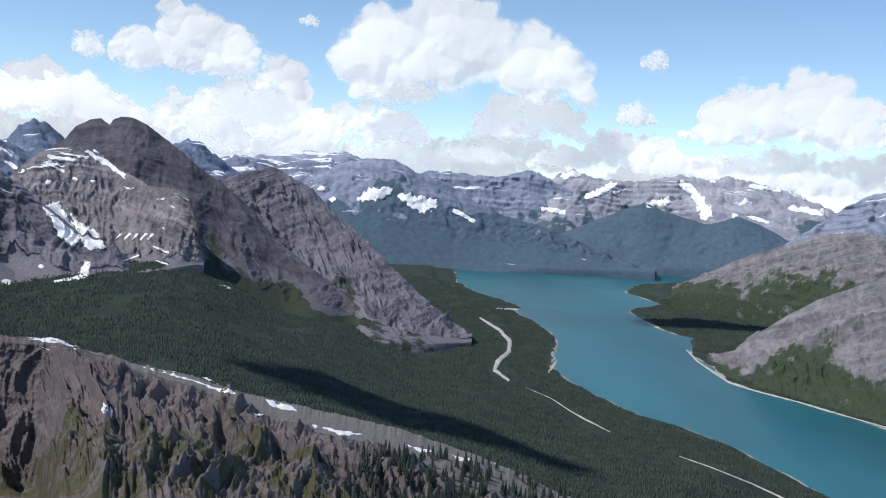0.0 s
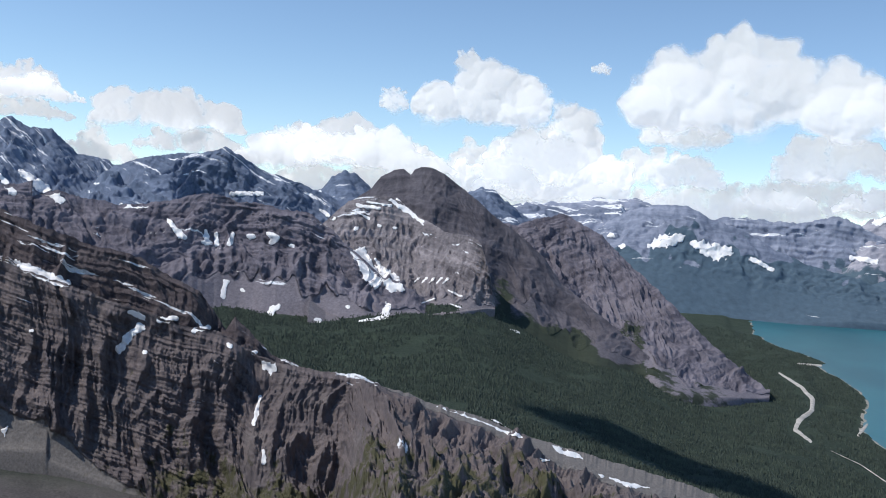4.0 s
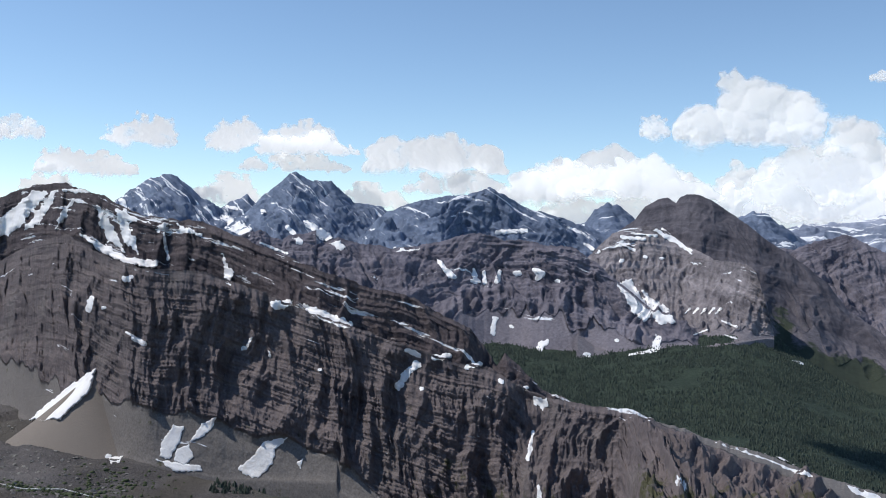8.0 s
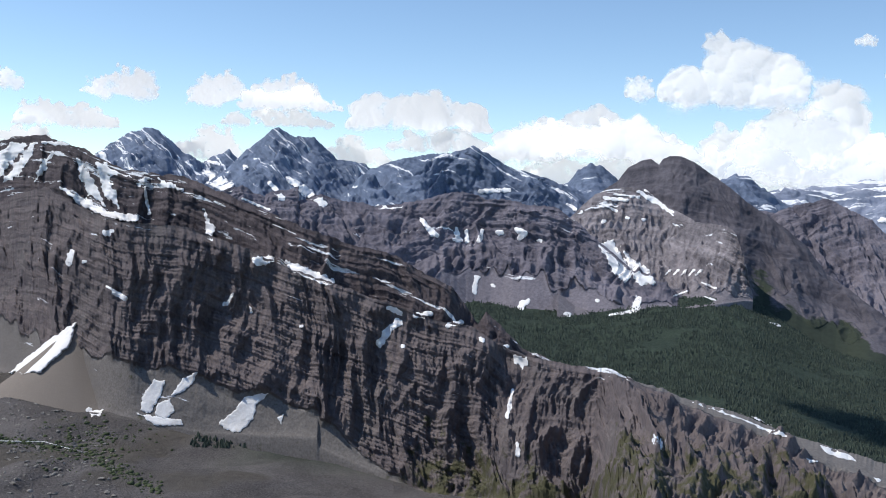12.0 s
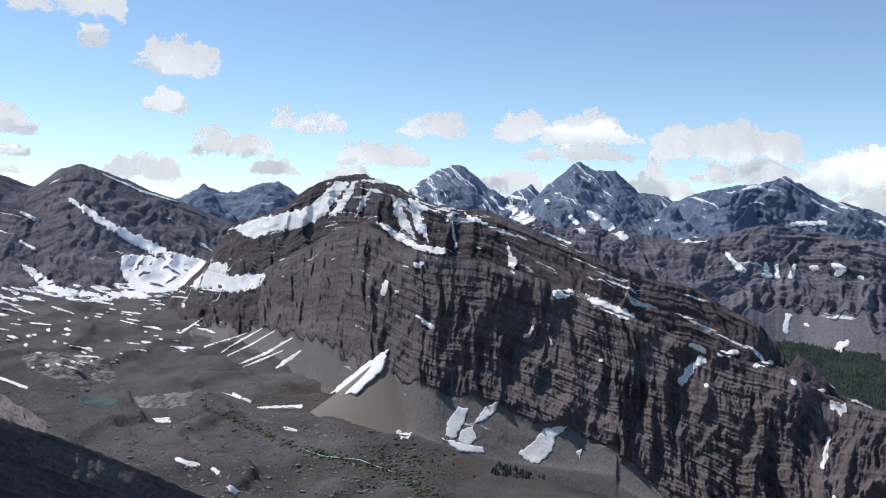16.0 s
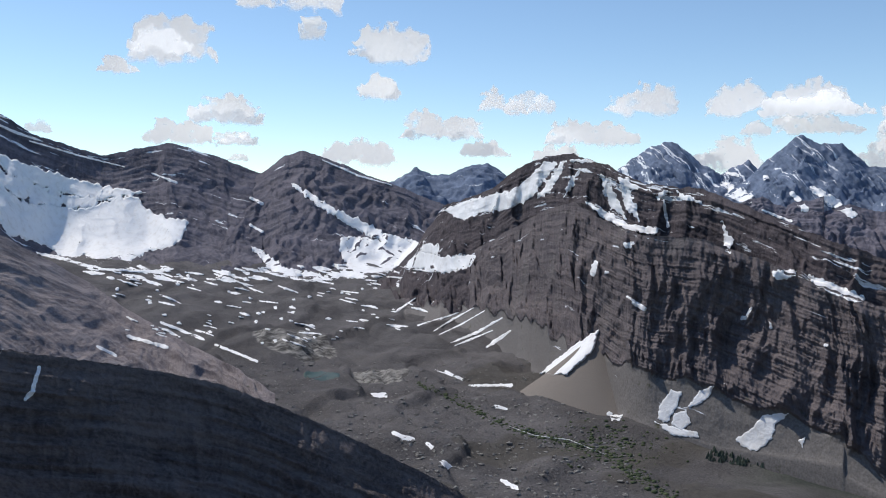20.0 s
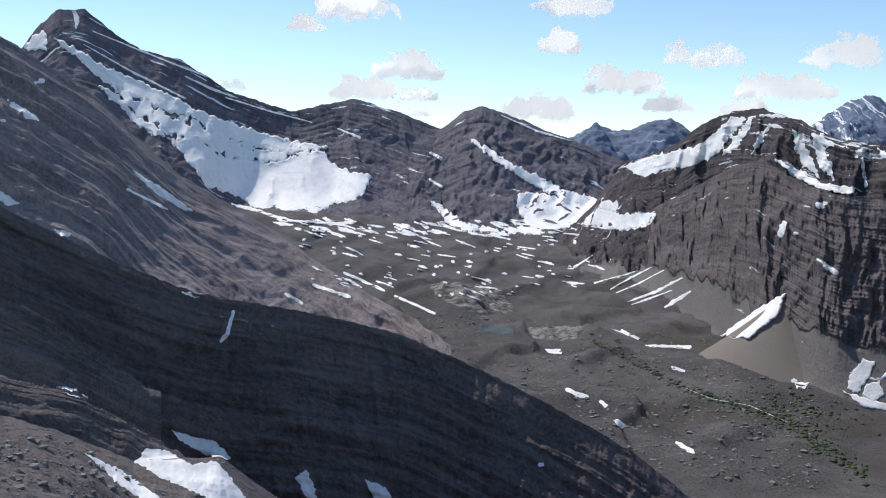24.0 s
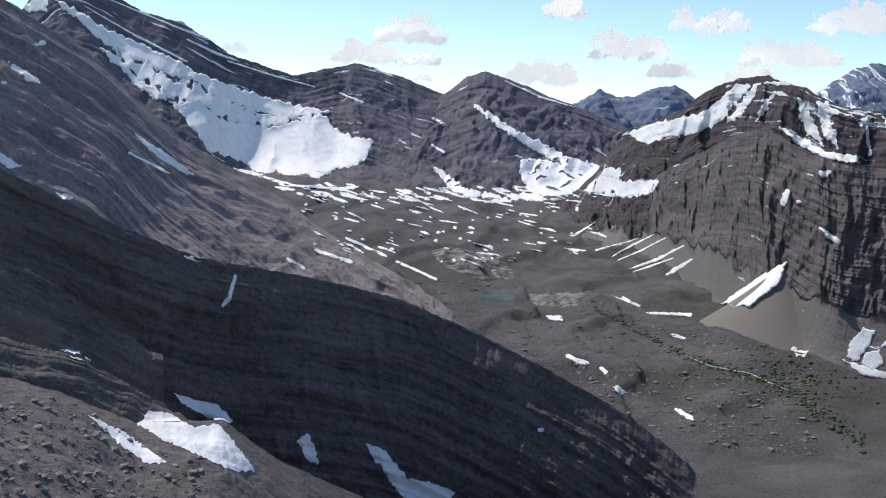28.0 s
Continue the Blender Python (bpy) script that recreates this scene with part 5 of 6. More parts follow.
# short drifts scattered over the basin floor
drift = np.random.RandomState(21)
drifts = []
for _ in range(130):
    fx, fy = drift.rand(), drift.rand()
    a0 = 80.5 - 17.5 * fx
    e0 = -3.7 - 3.6 * fy ** 1.3 - 1.1 * math.sin(fx * 3.1)
    long = 0.15 + 1.1 * drift.rand() ** 2.5
    dip, wide = 0.18 + 0.35 * drift.rand() - 0.2 * fx, 0.035 + 0.06 * drift.rand() ** 2
    drifts.append([(a0, e0, 0.03), (a0 - long * (0.3 + 0.4 * drift.rand()), e0 - long * dip * 0.4, wide), (a0 - long, e0 - long * dip, 0.03)])
for _ in range(90):
    fx = drift.rand()
    a0, e0 = 82.0 - 16.5 * fx, -3.6 - 0.9 * drift.rand() - 0.35 * math.sin(fx * 3.1)
    long = 0.35 + 0.9 * drift.rand()
    dip, wide = 0.12 + 0.3 * drift.rand() - 0.15 * fx, 0.05 + 0.07 * drift.rand() ** 2
    drifts.append([(a0, e0, 0.04), (a0 - long * (0.3 + 0.4 * drift.rand()), e0 - long * dip * 0.6, wide), (a0 - long, e0 - long * dip, 0.035)])
loose_bits = []
for k, stroke in enumerate(drifts):
    drape("snow_drifts", stroke, SNOW, 0.6, 0.22, seed=k, raw=loose_bits)
starts = np.cumsum([0] + [len(p) for p, _ in loose_bits])
drift_field = quads_mesh("snow_drifts", np.concatenate([p for p, _ in loose_bits]), np.concatenate([q + n for (_, q), n in zip(loose_bits, starts)]))
drift_field.data.materials.append(SNOW)
tagged(drift_field, "scattered white drifts of old snow between rock steps", "snow", kind="stuff")


# ---------- gravel road through the forest ----------
def plain(name, a, b, scale=0.4, rough=0.9, bump=0.3):
    mat, nt, bsdf = nodes_of(name)
    n = Net(nt)
    nt.links.new(n.mix(n.step(n.noise(scale, 5, 0.6), 0.35, 0.7), a, b), bsdf.inputs["Base Color"])
    bsdf.inputs["Roughness"].default_value = rough
    nt.links.new(n.bump(n.noise(scale * 3, 4, 0.6), bump), bsdf.inputs["Normal"])
    return mat


road_cells = set()
GRAVEL = plain("pale_gravel", (0.40, 0.38, 0.34), (0.58, 0.55, 0.50), 0.1)
for k, stroke in enumerate(([
    [(-2.72, -7.41, 0.05), (-3.94, -8.05, 0.08), (-4.56, -8.63, 0.12), (-4.57, -9.23, 0.12), (-3.94, -9.87, 0.13), (-3.77, -10.38, 0.10), (-4.65, -10.91, 0.07)],
    [(-5.69, -11.25, 0.015), (-7.24, -11.74, 0.02), (-8.45, -12.37, 0.03), (-9.31, -12.74, 0.05), (-10.85, -13.32, 0.02)],
    [(-14.91, -14.21, 0.02), (-16.59, -14.55, 0.03), (-18.98, -15.13, 0.04), (-20.86, -15.68, 0.05)],
])):
    for ob in drape("road", stroke, GRAVEL, 0.3, 0.3, res=0.025, lift=1.2, seed=k, jump=0.4, least=3):
        for v in ob.data.vertices:
            road_cells.add(int(math.floor((v.co.x + ob.location.x) / 8)) * 100000 + int(math.floor((v.co.y + ob.location.y) / 8)))
        tagged(ob, "pale gravel road winding through dark forest", "road", kind="structure")
for k, stroke in enumerate(([
    [(-12.29, -6.85, 0.05), (-13.12, -7.10, 0.07)],
    [(-14.83, -8.23, 0.04), (-15.48, -8.80, 0.05), (-17.29, -9.78, 0.06), (-18.85, -10.09, 0.04), (-21.29, -10.42, 0.05), (-23.66, -10.81, 0.04), (-25.61, -11.08, 0.04)],
    [(-7.11, -10.01, 0.07), (-7.41, -9.59, 0.07), (-7.02, -10.22, 0.07)],
    [(-3.68, -6.77, 0.05), (-4.86, -6.75, 0.05)],
])):
    for ob in drape("beach", stroke, GRAVEL, 0.3, 0.5, res=0.03, lift=1.5, seed=k, jump=0.5, least=3):
        tagged(ob, "thin pale gravel beach at the waterline", "beach", kind="structure")
TARN_WATER = plain("tarn_water", (0.010, 0.040, 0.036), (0.016, 0.052, 0.046), 0.02, 0.6, 0.02)
for ob in drape("tarn", ([
    [(69.49, -10.24, 0.17), (68.58, -10.36, 0.30), (67.65, -10.27, 0.13)],
])[0], TARN_WATER, 0.25, 0.4, lift=1.5, jump=0.3, least=20):
    tagged(ob, "small dark green tarn below a pale knoll", "tarn", kind="structure")
# glints on the stream, painted as broken whitish strips
GLINTS = plain("stream_glint_white", (0.45, 0.46, 0.45), (0.75, 0.76, 0.75), 0.3, 0.3)
for k, stroke in enumerate(([
    [(57.37, -13.15, 0.02), (55.96, -13.61, 0.03), (53.83, -13.80, 0.03), (51.73, -14.51, 0.02)],
])):
    for ob in drape("stream", stroke, GLINTS, 0.9, 0.12, res=0.03, lift=1.2, seed=k, jump=0.3, least=2):
        tagged(ob, "stretch of a small stream with painted whitish glints", "stream", kind="structure")


# ---------- trees ----------
NEEDLES = plain("conifer_needles", (0.031, 0.046, 0.037), (0.064, 0.087, 0.063), 0.06, 0.9, 0.2)
BARK = plain("conifer_bark", (0.07, 0.055, 0.045), (0.13, 0.105, 0.085), 2.0)
SHRUB = plain("willow_leaves", (0.035, 0.055, 0.022), (0.085, 0.105, 0.045), 0.4, 0.9, 0.2)


def spruce_shape(seed, sides=7, tiers=6):
    """Crown of a narrow conifer of height 1: drooping ragged whorls."""
    pick = np.random.RandomState(seed)
    pts, tri = [], []
    for k in range(tiers):
        z0, z1 = 0.10 + 0.78 * k / tiers, 0.10 + 0.78 * k / tiers + 0.9 / tiers + 0.10
        wide = 0.17 * (1 - k / tiers) ** 0.8 + 0.02
        top = len(pts)
        pts.append((0, 0, min(1.0, z1)))
        for j in range(sides * 2):
            ang = math.pi * j / sides + pick.rand() * 0.3
            out = wide * ((1.0 if j % 2 else 0.5) + 0.35 * (pick.rand() - 0.5))
            pts.append((out * math.cos(ang), out * math.sin(ang), z0 - (0.04 if j % 2 else 0) + 0.03 * pick.rand()))
        tri += [(top, top + 1 + j, top + 1 + (j + 1) % (sides * 2)) for j in range(sides * 2)]
    return np.array(pts), np.array(tri)


def tree_models():
    models = []
    for k in range(4):
        base = new("conifer_tree")
        pts, tri = spruce_shape(k)
        crown = part("crown", quads_mesh("crown", pts, tri, base, flat=True), base)
        crown.data.materials.append(NEEDLES)
        ring = [(0.018 * math.cos(a), 0.018 * math.sin(a)) for a in np.arange(6) * math.pi / 3]
        tp = np.array([(x, y, -0.08) for x, y in ring] + [(x * 0.2, y * 0.2, 0.9) for x, y in ring])
        tf = np.array([(j, (j + 1) % 6, 6 + (j + 1) % 6, 6 + j) for j in range(6)])
        trunk = part("trunk", quads_mesh("trunk", tp, tf, base), base, "thin grey-brown trunk")
        trunk.data.materials.append(BARK)
        tagged(base, "slender dark green subalpine conifer on the ridge slope", "tree", "conifers on the ridge")
        models.append(base)
    return models


models = tree_models()
used_models = set()
pick = np.random.RandomState(5)
stand = [(5.15, -16.01), (3.83, -15.58), (-0.24, -15.55), (-5.03, -15.96), (-8.47, -16.85), (-10.55, -17.78), (-10.69, -19.45), (3.49, -20.57)]
stand_top = stand[:6]
count = 0
for _ in range(2600):
    a = stand[0][0] + (stand_top[-1][0] - stand[0][0]) * pick.rand()
    top = float(along(stand_top, a))
    e = top - 3.6 * pick.rand() ** 1.2
    if pick.rand() > smooth(stand[0][0] - 0.3, stand[0][0] - 1.6, a) + 0.06:
        continue
    got = land(a, e)
    if not got or got[2] > 640:
        continue
    size = 5.5 + 3.5 * pick.rand()
    m = Matrix.LocRotScale(got[0] - Vector((0, 0, 0.2)), Euler((0.05 * pick.randn(), 0.05 * pick.randn(), 6.28 * pick.rand())), None)
    which = count % 4
    if which not in used_models:
        used_models.add(which)
        models[which].scale = (size,) * 3
        models[which].matrix_basis = m @ Matrix.Diagonal((size, size, size, 1))
    else:
        ob = copy_thing(models[which], m)
        ob.scale = (size * (0.9 + 0.3 * pick.rand()), size, size * (0.85 + 0.3 * pick.rand()))
    count += 1
    if count >= 300:
        break


def forest():
    """All the farther trees as one mass of small ragged cones."""
    grow = np.random.RandomState(9)
    n = 420000
    az = -32 + 88 * grow.rand(n)
    r = np.sqrt(560 ** 2 + (2700 ** 2 - 560 ** 2) * grow.rand(n) ** 1.25)
    z, side = ground_height(az, r)
    x, y = -r * np.sin(np.radians(az)), r * np.cos(np.radians(az))
    gap = fbm(x / 70, y / 70, 4, 61)
    keep = (side > 9) & (z > 0.5) & (gap > -0.32) & (az < 46 - 0.0 * r) & (grow.rand(n) < np.clip(1.25 - r / 2600, 0.2, 1))
    for k in range(6):  # leave the road open
        cx, cy = np.floor(x * (1 + 7 * k / r) / 8).astype(int), np.floor(y * (1 + 7 * k / r) / 8).astype(int)
        keep &= ~np.isin(cx * 100000 + cy, list(road_cells))
    x, y, z, r = x[keep], y[keep], z[keep], r[keep]
    x, y, z, r = x[:200000], y[:200000], z[:200000], r[:200000]
    n = len(x)
    size = (1.3 + 1.5 * grow.rand(n)) * (1 + r / 3500)
    sides = 4
    ang = np.arange(sides) * 2 * np.pi / sides
    ring = np.stack([np.cos(ang), np.sin(ang), 0 * ang], -1)
    spin = grow.rand(n) * 6.28
    c, s_ = np.cos(spin)[:, None], np.sin(spin)[:, None]
    wide = size * (0.34 + 0.14 * grow.rand(n))
    rx = (ring[None, :, 0] * c - ring[None, :, 1] * s_) * wide[:, None]
    ry = (ring[None, :, 0] * s_ + ring[None, :, 1] * c) * wide[:, None]
    rz = np.broadcast_to((z - 0.2)[:, None], rx.shape) + 0.12 * size[:, None] * (np.arange(sides) % 2)
    low = np.stack([x[:, None] + rx, y[:, None] + ry, rz], -1)
    tip = np.stack([x, y, z + size], -1)[:, None]
    pts = np.concatenate([low, tip], 1).reshape(-1, 3)
    k = np.arange(sides)
    tri = np.stack([k, (k + 1) % sides, 0 * k + sides], -1)
    faces = (np.arange(n)[:, None, None] * (sides + 1) + tri[None]).reshape(-1, 3)
    ob = quads_mesh("conifer_forest", pts, faces, flat=True)
    ob.data.materials.append(NEEDLES)
    tagged(ob, "dense dark green conifer forest filling the valley", "forest", kind="stuff")


forest()


def clumps(name, spots, size, mat, label, category, seed, squash=0.7, dents=0.5, reach=(430, 1700), level=0.82):
    """Many small uneven lumps lying on the land, as one mass."""
    pick = np.random.RandomState(seed)
    bm = bmesh.new()
    bmesh.ops.create_icosphere(bm, subdivisions=1, radius=1)
    unit = np.array([v.co[:] for v in bm.verts])
    tri = np.array([[v.index for v in f.verts] for f in bm.faces])
    bm.free()
    all_pts, all_tri = [], []
    for a, e in spots:
        got = land(a, e)
        if not got or not reach[0] < got[2] < reach[1] or got[1].z < level:
            continue
        big = size * (0.35 + 1.3 * pick.rand() ** 3)
        p = unit * (1 + dents * (pick.rand(len(unit), 1) - 0.5)) * big * np.array([0.8 + 0.6 * pick.rand(), 0.8 + 0.6 * pick.rand(), squash])
        all_tri.append(tri + len(unit) * len(all_pts))
        all_pts.append(p + np.array(got[0]))
    if all_pts:
        ob = quads_mesh(name, np.concatenate(all_pts), np.concatenate(all_tri), flat=dents > 0.6)
        ob.data.materials.append(mat)
        tagged(ob, label, category, kind="stuff")


BOULDER = plain("grey_boulder", (0.13, 0.125, 0.115), (0.32, 0.305, 0.28), 0.6, 0.95, 0.3)
scatter = np.random.RandomState(31)
bank = np.array([(63.02, -10.71), (60.73, -11.71), (57.52, -13.17), (54.43, -13.86), (51.44, -14.60), (49.67, -15.71), (47.39, -16.86)])
spots = []
for _ in range(900):
    k = scatter.rand() * (len(bank) - 1)
    i = int(k)
    p = bank[i] + (bank[i + 1] - bank[i]) * (k - i)
    spots.append((p[0] + 0.15 * scatter.randn(), p[1] + (0.10 + 0.12 * k / 5) * scatter.randn()))
for _ in range(380):
    spots.append((51.3 + 1.6 * scatter.randn(), -13.8 + 0.7 * scatter.randn()))
clumps("willow_shrubs", spots, 0.9, SHRUB, "low dark green shrubs along the stream", "shrubs", 3, 0.8, 0.6)
spots = [(50 + 26 * scatter.rand(), -9.5 - 8.5 * scatter.rand()) for _ in range(2600)]
clumps("boulders", spots, 0.9, BOULDER, "scattered grey boulders on the valley scree", "boulders", 4, 0.7, 0.9)
spots = [(86 + 15 * scatter.rand(), -15.5 - 6.5 * scatter.rand()) for _ in range(700)]
clumps("rubble_stones", spots, 0.45, BOULDER, "loose angular stones on the rubble slope", "stones", 6, 0.6, 0.9, (60, 175), 0.5)


# ---------- clouds ----------
def cloud_material():
    mat, nt, bsdf = nodes_of("cloud_vapour")
    n = Net(nt)
    nt.nodes.remove(bsdf)
    out = nt.nodes["Material Output"]
    dif, trans, clear = (nt.nodes.new("ShaderNodeBsdf" + k) for k in ("Diffuse", "Translucent", "Transparent"))
    dif.inputs[0].default_value = (0.62, 0.63, 0.64, 1)
    trans.inputs[0].default_value = (0.95, 0.95, 0.95, 1)
    body, whole = nt.nodes.new("ShaderNodeMixShader"), nt.nodes.new("ShaderNodeMixShader")
    body.inputs[0].default_value = 0.45
    nt.links.new(dif.outputs[0], body.inputs[1]), nt.links.new(trans.outputs[0], body.inputs[2])
    # added emission stands in for sunlight scattered many times inside the vapour
    glow, lit = nt.nodes.new("ShaderNodeEmission"), nt.nodes.new("ShaderNodeAddShader")
    glow.inputs[0].default_value, glow.inputs[1].default_value = (0.96, 0.98, 1.0, 1), 0.37
    nt.links.new(body.outputs[0], lit.inputs[0]), nt.links.new(glow.outputs[0], lit.inputs[1])
    body = lit
    fray = n.noise(0.0085, 5, 0.55)
    alpha = n.step(n.math("ADD", n.attr("dense"), n.math("MULTIPLY", n.math("SUBTRACT", fray, 0.5), 0.25)), 0.0, 0.85)
    nt.links.new(alpha, whole.inputs[0])
    nt.links.new(clear.outputs[0], whole.inputs[1]), nt.links.new(body.outputs[0], whole.inputs[2])
    nt.links.new(whole.outputs[0], out.inputs[0])
    return mat


VAPOUR = cloud_material()


def cloud(az0, el0, half, high, seed, thick=1.0, far=4800.0, label="white cumulus cloud with a soft grey base"):
    """A cumulus: puffs heaped over a flat base, small ones crowding on the big ones' tops, thinning out at the rim."""
    pick = np.random.RandomState(seed + 300)
    res = max(0.035, half / 110)
    az = np.arange(-half * 1.2, half * 1.2, res)
    el = np.arange(-0.2 * high, high * 1.25, res)
    A, E = np.meshgrid(az, el)
    puffs = []
    for _ in range(int(16 + 14 * half / high)):
        u = pick.rand() * 2 - 1
        tall = high * max(0.10, 1 - abs(u) ** 2.0) ** 0.8 * (0.70 + 0.75 * float(perlin(u * 2.1 + seed, seed * 1.7, seed)) + 0.18 * pick.rand())
        rad = min(tall * 0.55, high * (0.16 + 0.22 * pick.rand()))
        up = 0.3 * rad + (tall - 1.1 * rad) * pick.rand() ** 0.7
        puffs.append((u * half * 0.92, up, rad, 0.35 * high * (1 - up / high) * pick.rand()))
    for u, up, rad, near in list(puffs):
        for _ in range(6):
            way, small = math.pi * (pick.rand() * 1.3 - 0.15), rad * (0.22 + 0.34 * pick.rand())
            puffs.append((u + 0.9 * rad * math.cos(way), up + 0.85 * rad * math.sin(way), small, near + 0.3 * rad * pick.rand()))
    wob = fbm(A / high * 2.3 + seed, E / high * 2.3, 5, seed + 3, 0.55)
    wide = fbm(A / high * 2.3 - seed, E / high * 2.3 + 5, 5, seed + 9, 0.55)
    torn = high * (0.13 + 0.10 * float(smooth(25, 50, az0)))
    X, Y = A + torn * wob, E + torn * wide
    inside, bulge = np.full(A.shape, -1.0), np.full(A.shape, -0.2 * high)
    for u, up, rad, near in puffs:
        q = 1 - ((X - u) / (rad * 1.15)) ** 2 - ((Y - up) / rad) ** 2
        inside = np.maximum(inside, q)
        bulge = np.maximum(bulge, near + rad * np.sqrt(np.maximum(q, 0)) - 0.25 * rad * (q < 0) * np.minimum(-q, 1))
    for _ in range(max(2, int(0.05 * high / res))):
        wrap = np.pad(bulge, 1, mode="edge")
        bulge = (wrap[:-2, 1:-1] + wrap[2:, 1:-1] + wrap[1:-1, :-2] + wrap[1:-1, 2:] + bulge) / 5
        wrap = np.pad(inside, 1, mode="edge")
        inside = (wrap[:-2, 1:-1] + wrap[2:, 1:-1] + wrap[1:-1, :-2] + wrap[1:-1, 2:] + inside) / 5
    bulge = bulge * 0.75
    lean = 0.45 + 1.8 * float(smooth(15, 48, az0))
    bulge = bulge * (1 - 0.55 * float(smooth(15, 48, az0)))
    base = smooth(-0.16, 0.10, E / high + 0.10 * wob)
    inside = inside + 0.55 * fbm(A / high * 2.6 + seed, E / high * 3.2, 6, seed + 21, 0.6)
    dense = np.clip(inside * 1.05, -0.75, 1) * min(1.0, 0.35 + 0.75 * thick) * (0.25 + 0.75 * base)
    r = far - (bulge + 0.03 * high * wide) * math.radians(1) * far + lean * np.radians(E) * far
    a, e = np.radians(az0 + A / math.cos(radians(el0))), np.radians(el0 + E)
    pts = np.stack([-np.sin(a) * np.cos(e) * r, np.cos(a) * np.cos(e) * r, EYE + np.sin(e) * r], -1)
    ok = inside > -0.6
    idx = np.arange(A.size).reshape(A.shape)
    quads = np.stack([idx[:-1, :-1], idx[1:, :-1], idx[1:, 1:], idx[:-1, 1:]], -1)[ok[:-1, :-1] | ok[1:, 1:]]
    if not len(quads):
        return
    used, inv = np.unique(quads, return_inverse=True)
    p = pts.reshape(-1, 3)[used]
    ob = quads_mesh("cloud", p - p.mean(0), inv.reshape(-1, 4), dense=dense.reshape(-1)[used])
    ob.location = p.mean(0)
    ob.data.materials.append(VAPOUR)
    tagged(ob, label, "cloud", "clouds over the range")
    return ob


HEAPS = [(15.00, 5.79, 4.15, 3.68, 1.10), (-0.48, 5.70, 8.19, 5.90, 1.00), (23.09, 2.37, 6.89, 2.77, 1.00), (10.44, 2.46, 4.26, 3.60, 0.95), (4.14, 2.59, 3.51, 2.29, 0.60), (-4.89, 3.35, 3.26, 2.77, 0.80), (-19.14, 3.71, 5.77, 3.79, 1.05), (-10.17, 1.70, 5.52, 2.37, 0.70), (11.88, 0.89, 4.52, 1.94, 0.60), (-20.33, 0.89, 6.02, 2.95, 0.60), (0.85, 0.65, 6.69, 2.48, 0.55), (20.36, 6.05, 0.72, 1.39, 0.40), (8.38, 8.87, 0.48, 0.69, 0.40), (-11.70, 7.62, 0.64, 1.26, 0.30), (-10.88, 4.44, 1.05, 1.35, 0.40), (15.29, 2.89, 1.51, 1.73, 0.60)]
HEAPS += [(5.81, 0.15, 6.35, 2.15, 0.60), (-3.28, 1.43, 4.18, 2.47, 0.60), (-14.25, 0.65, 6.02, 2.41, 0.60), (21.35, 0.98, 7.19, 2.15, 0.60), (3.45, 4.94, 2.34, 2.91, 0.60)]
HEAPS += [(42.40, 5.05, 4.52, 1.99, 0.70), (33.04, 4.05, 4.43, 2.75, 0.85), (41.38, 3.97, 3.65, 1.25, 0.60), (22.75, 2.84, 5.77, 2.52, 0.80), (52.84, 3.40, 3.06, 1.43, 0.75), (50.08, 5.18, 2.06, 1.73, 0.60), (45.22, 1.91, 2.04, 1.75, 0.70), (54.89, 2.39, 1.59, 1.02, 0.80), (36.76, 1.82, 2.01, 1.66, 0.50), (55.74, 5.21, 0.80, 1.06, 0.35), (57.24, 5.12, 0.67, 0.90, 0.50), (31.76, 2.74, 3.68, 1.49, 0.60), (25.44, 2.65, 3.34, 1.98, 0.60), (14.77, 1.44, 2.84, 2.22, 0.60), (10.92, 1.47, 4.52, 4.18, 0.80), (40.60, 4.88, 3.18, 1.54, 0.60)]
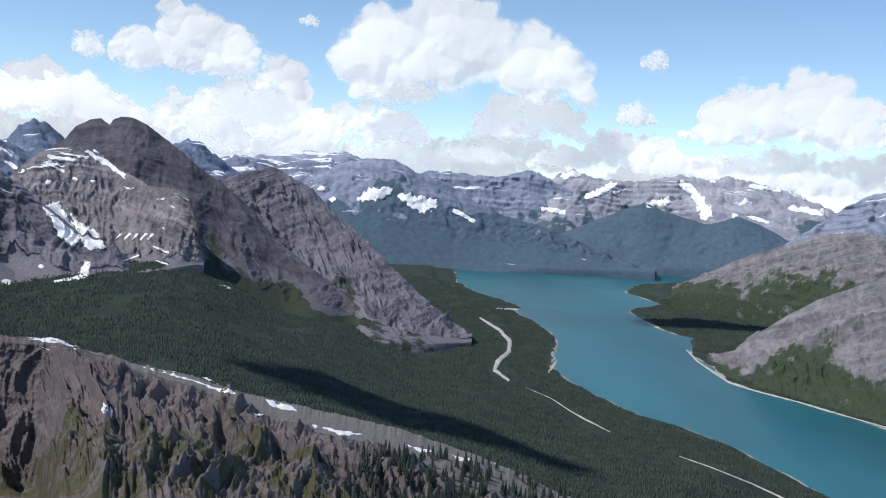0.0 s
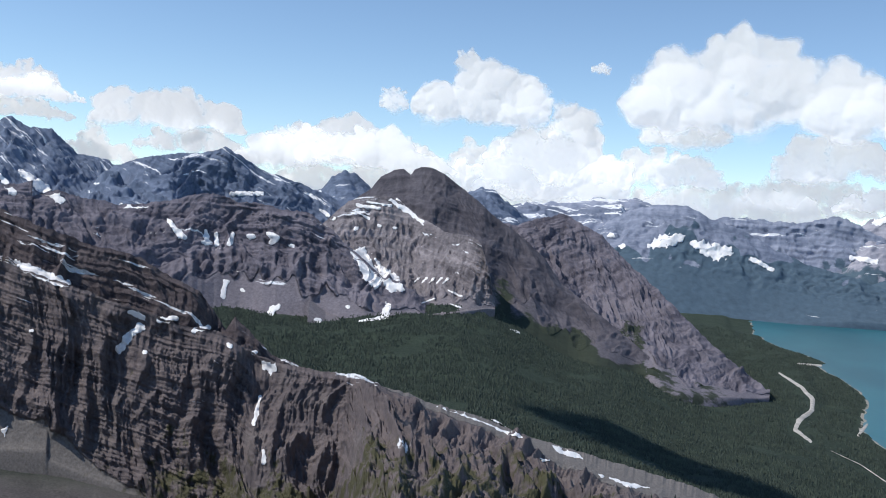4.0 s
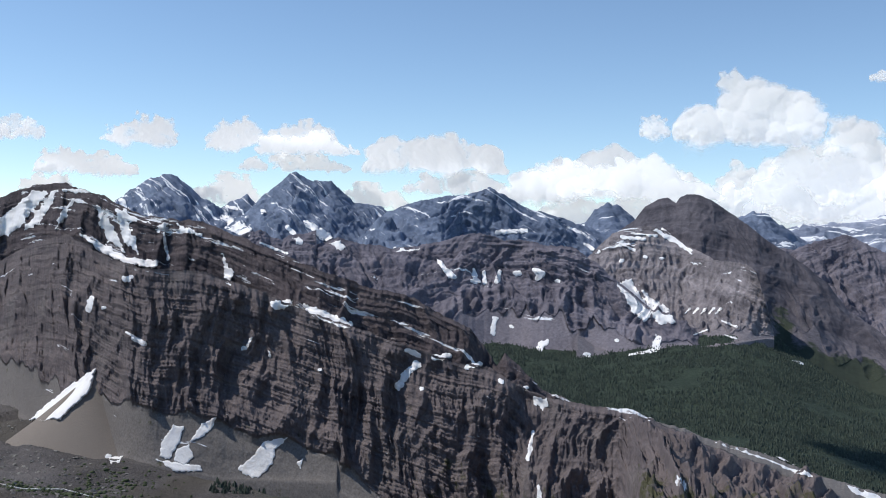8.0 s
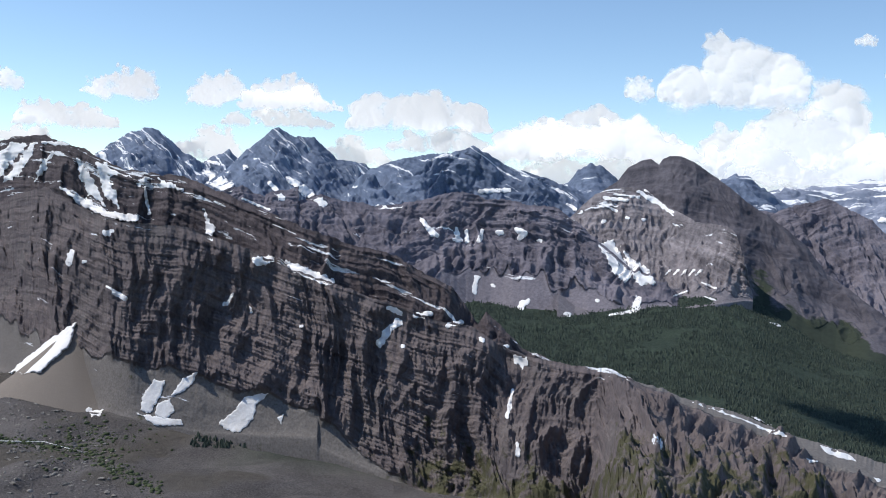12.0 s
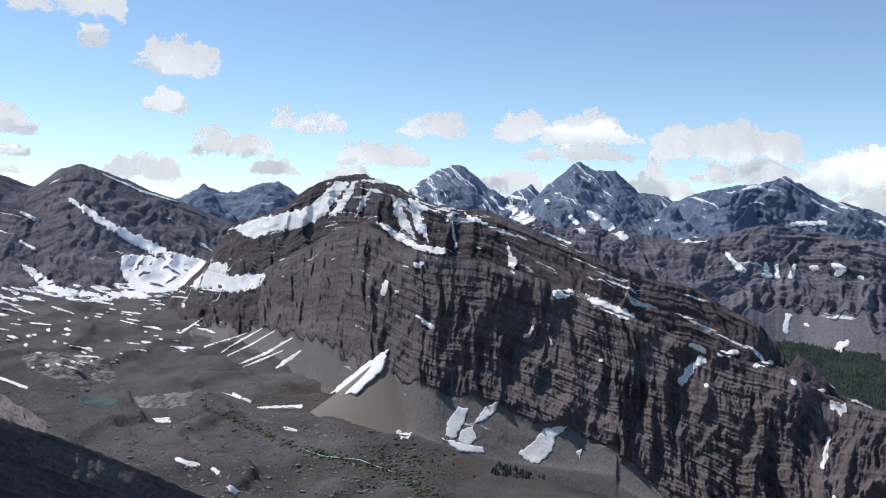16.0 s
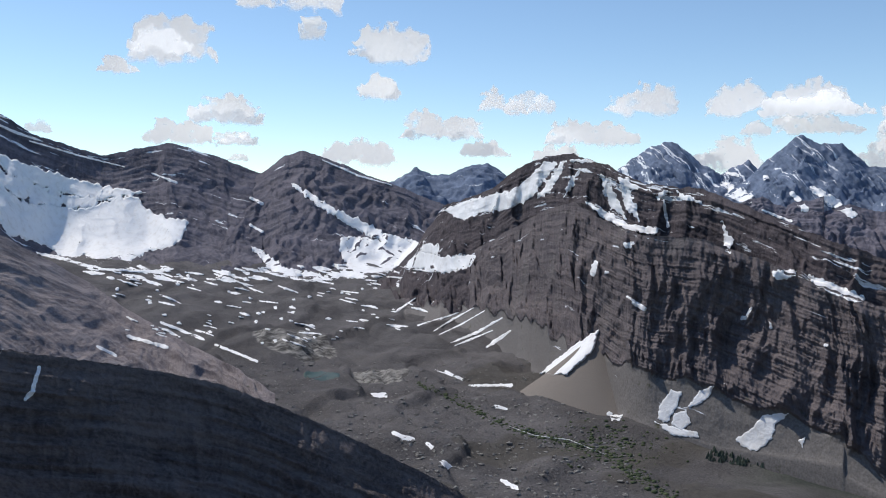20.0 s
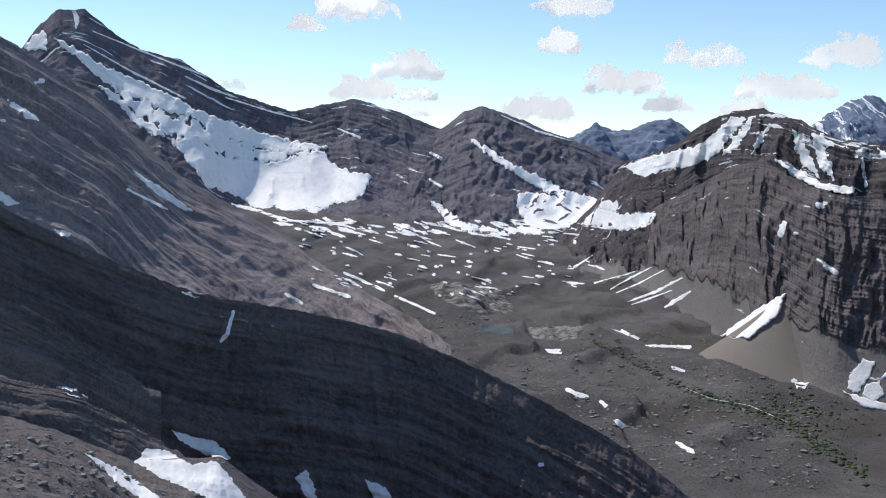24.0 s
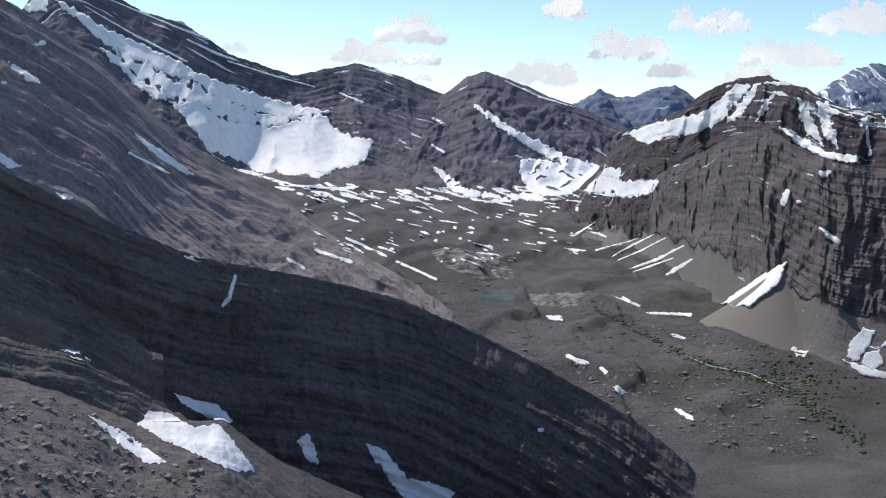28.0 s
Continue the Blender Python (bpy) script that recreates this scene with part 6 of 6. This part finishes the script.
HEAPS += [(70.60, 10.81, 3.04, 2.63, 0.80), (64.82, 8.11, 2.16, 2.34, 0.85), (65.33, 5.98, 1.29, 1.41, 0.70), (74.12, 4.31, 2.14, 1.66, 0.75), (76.99, 7.68, 2.34, 2.77, 0.75), (66.64, 2.14, 2.54, 1.55, 0.75), (61.61, 3.69, 2.51, 1.76, 0.75), (59.12, 2.69, 1.51, 0.93, 0.70), (58.56, 5.27, 0.94, 1.12, 0.50), (76.70, 3.13, 2.04, 1.33, 0.75), (69.27, 9.26, 0.67, 1.39, 0.45), (73.38, 3.09, 1.25, 0.72, 0.50), (56.71, 5.36, 0.87, 1.06, 0.30)]
HEAPS += [(80.10, 6.92, 1.15, 0.89, 0.70), (77.84, 8.09, 1.96, 1.35, 0.70), (84.19, 3.47, 0.75, 0.64, 0.35), (73.85, 3.21, 1.25, 0.72, 0.40), (73.43, 2.17, 0.67, 0.46, 0.40)]
for k, (a, e, half, high, thick) in enumerate(HEAPS):
    cloud(a, e, half * 1.04, high * 1.16, k + 1, min(1.1, thick * 1.12), far=4640 + 6 * (k % 30))

# unseen clouds added overhead to shade the forest behind the ridge and the wooded point in the lake
for az_s, r_s, z_s, long, wide, turn, seed in ((2.9, 847.0, 66.0, 230.0, 66.0, -42.0, 91), (-15.4, 2150.0, 10.0, 185.0, 85.0, -14.0, 92)):
    spot = Vector(polar(az_s, r_s, z_s)) + SUN_WAY * 1900
    span = np.linspace(-1.2, 1.2, 70)
    X, Y = np.meshgrid(span, span)
    edge = 1 - np.hypot(X, Y) + 0.45 * fbm(X * 1.4 + seed, Y * 1.4, 4, seed)
    hump = np.clip(edge, 0, 1) * 60 * (1 + 0.5 * fbm(X * 4, Y * 4, 3, seed + 1))
    flat = np.stack([X * long, Y * wide, hump], -1)
    idx = np.arange(X.size).reshape(X.shape)
    quads = np.stack([idx[:-1, :-1], idx[:-1, 1:], idx[1:, 1:], idx[1:, :-1]], -1)[edge[:-1, :-1] > 0]
    used, inv = np.unique(quads, return_inverse=True)
    ob = quads_mesh("cloud", flat.reshape(-1, 3)[used], inv.reshape(-1, 4), dense=smooth(0.0, 0.3, edge).reshape(-1)[used] * 1.3)
    ob.matrix_world = Matrix.Translation(spot) @ Matrix.Rotation(radians(turn), 4, "Z")
    ob.data.materials.append(VAPOUR)
    tagged(ob, "unseen cumulus added overhead to cast shade on the valley", "cloud", "clouds over the range")
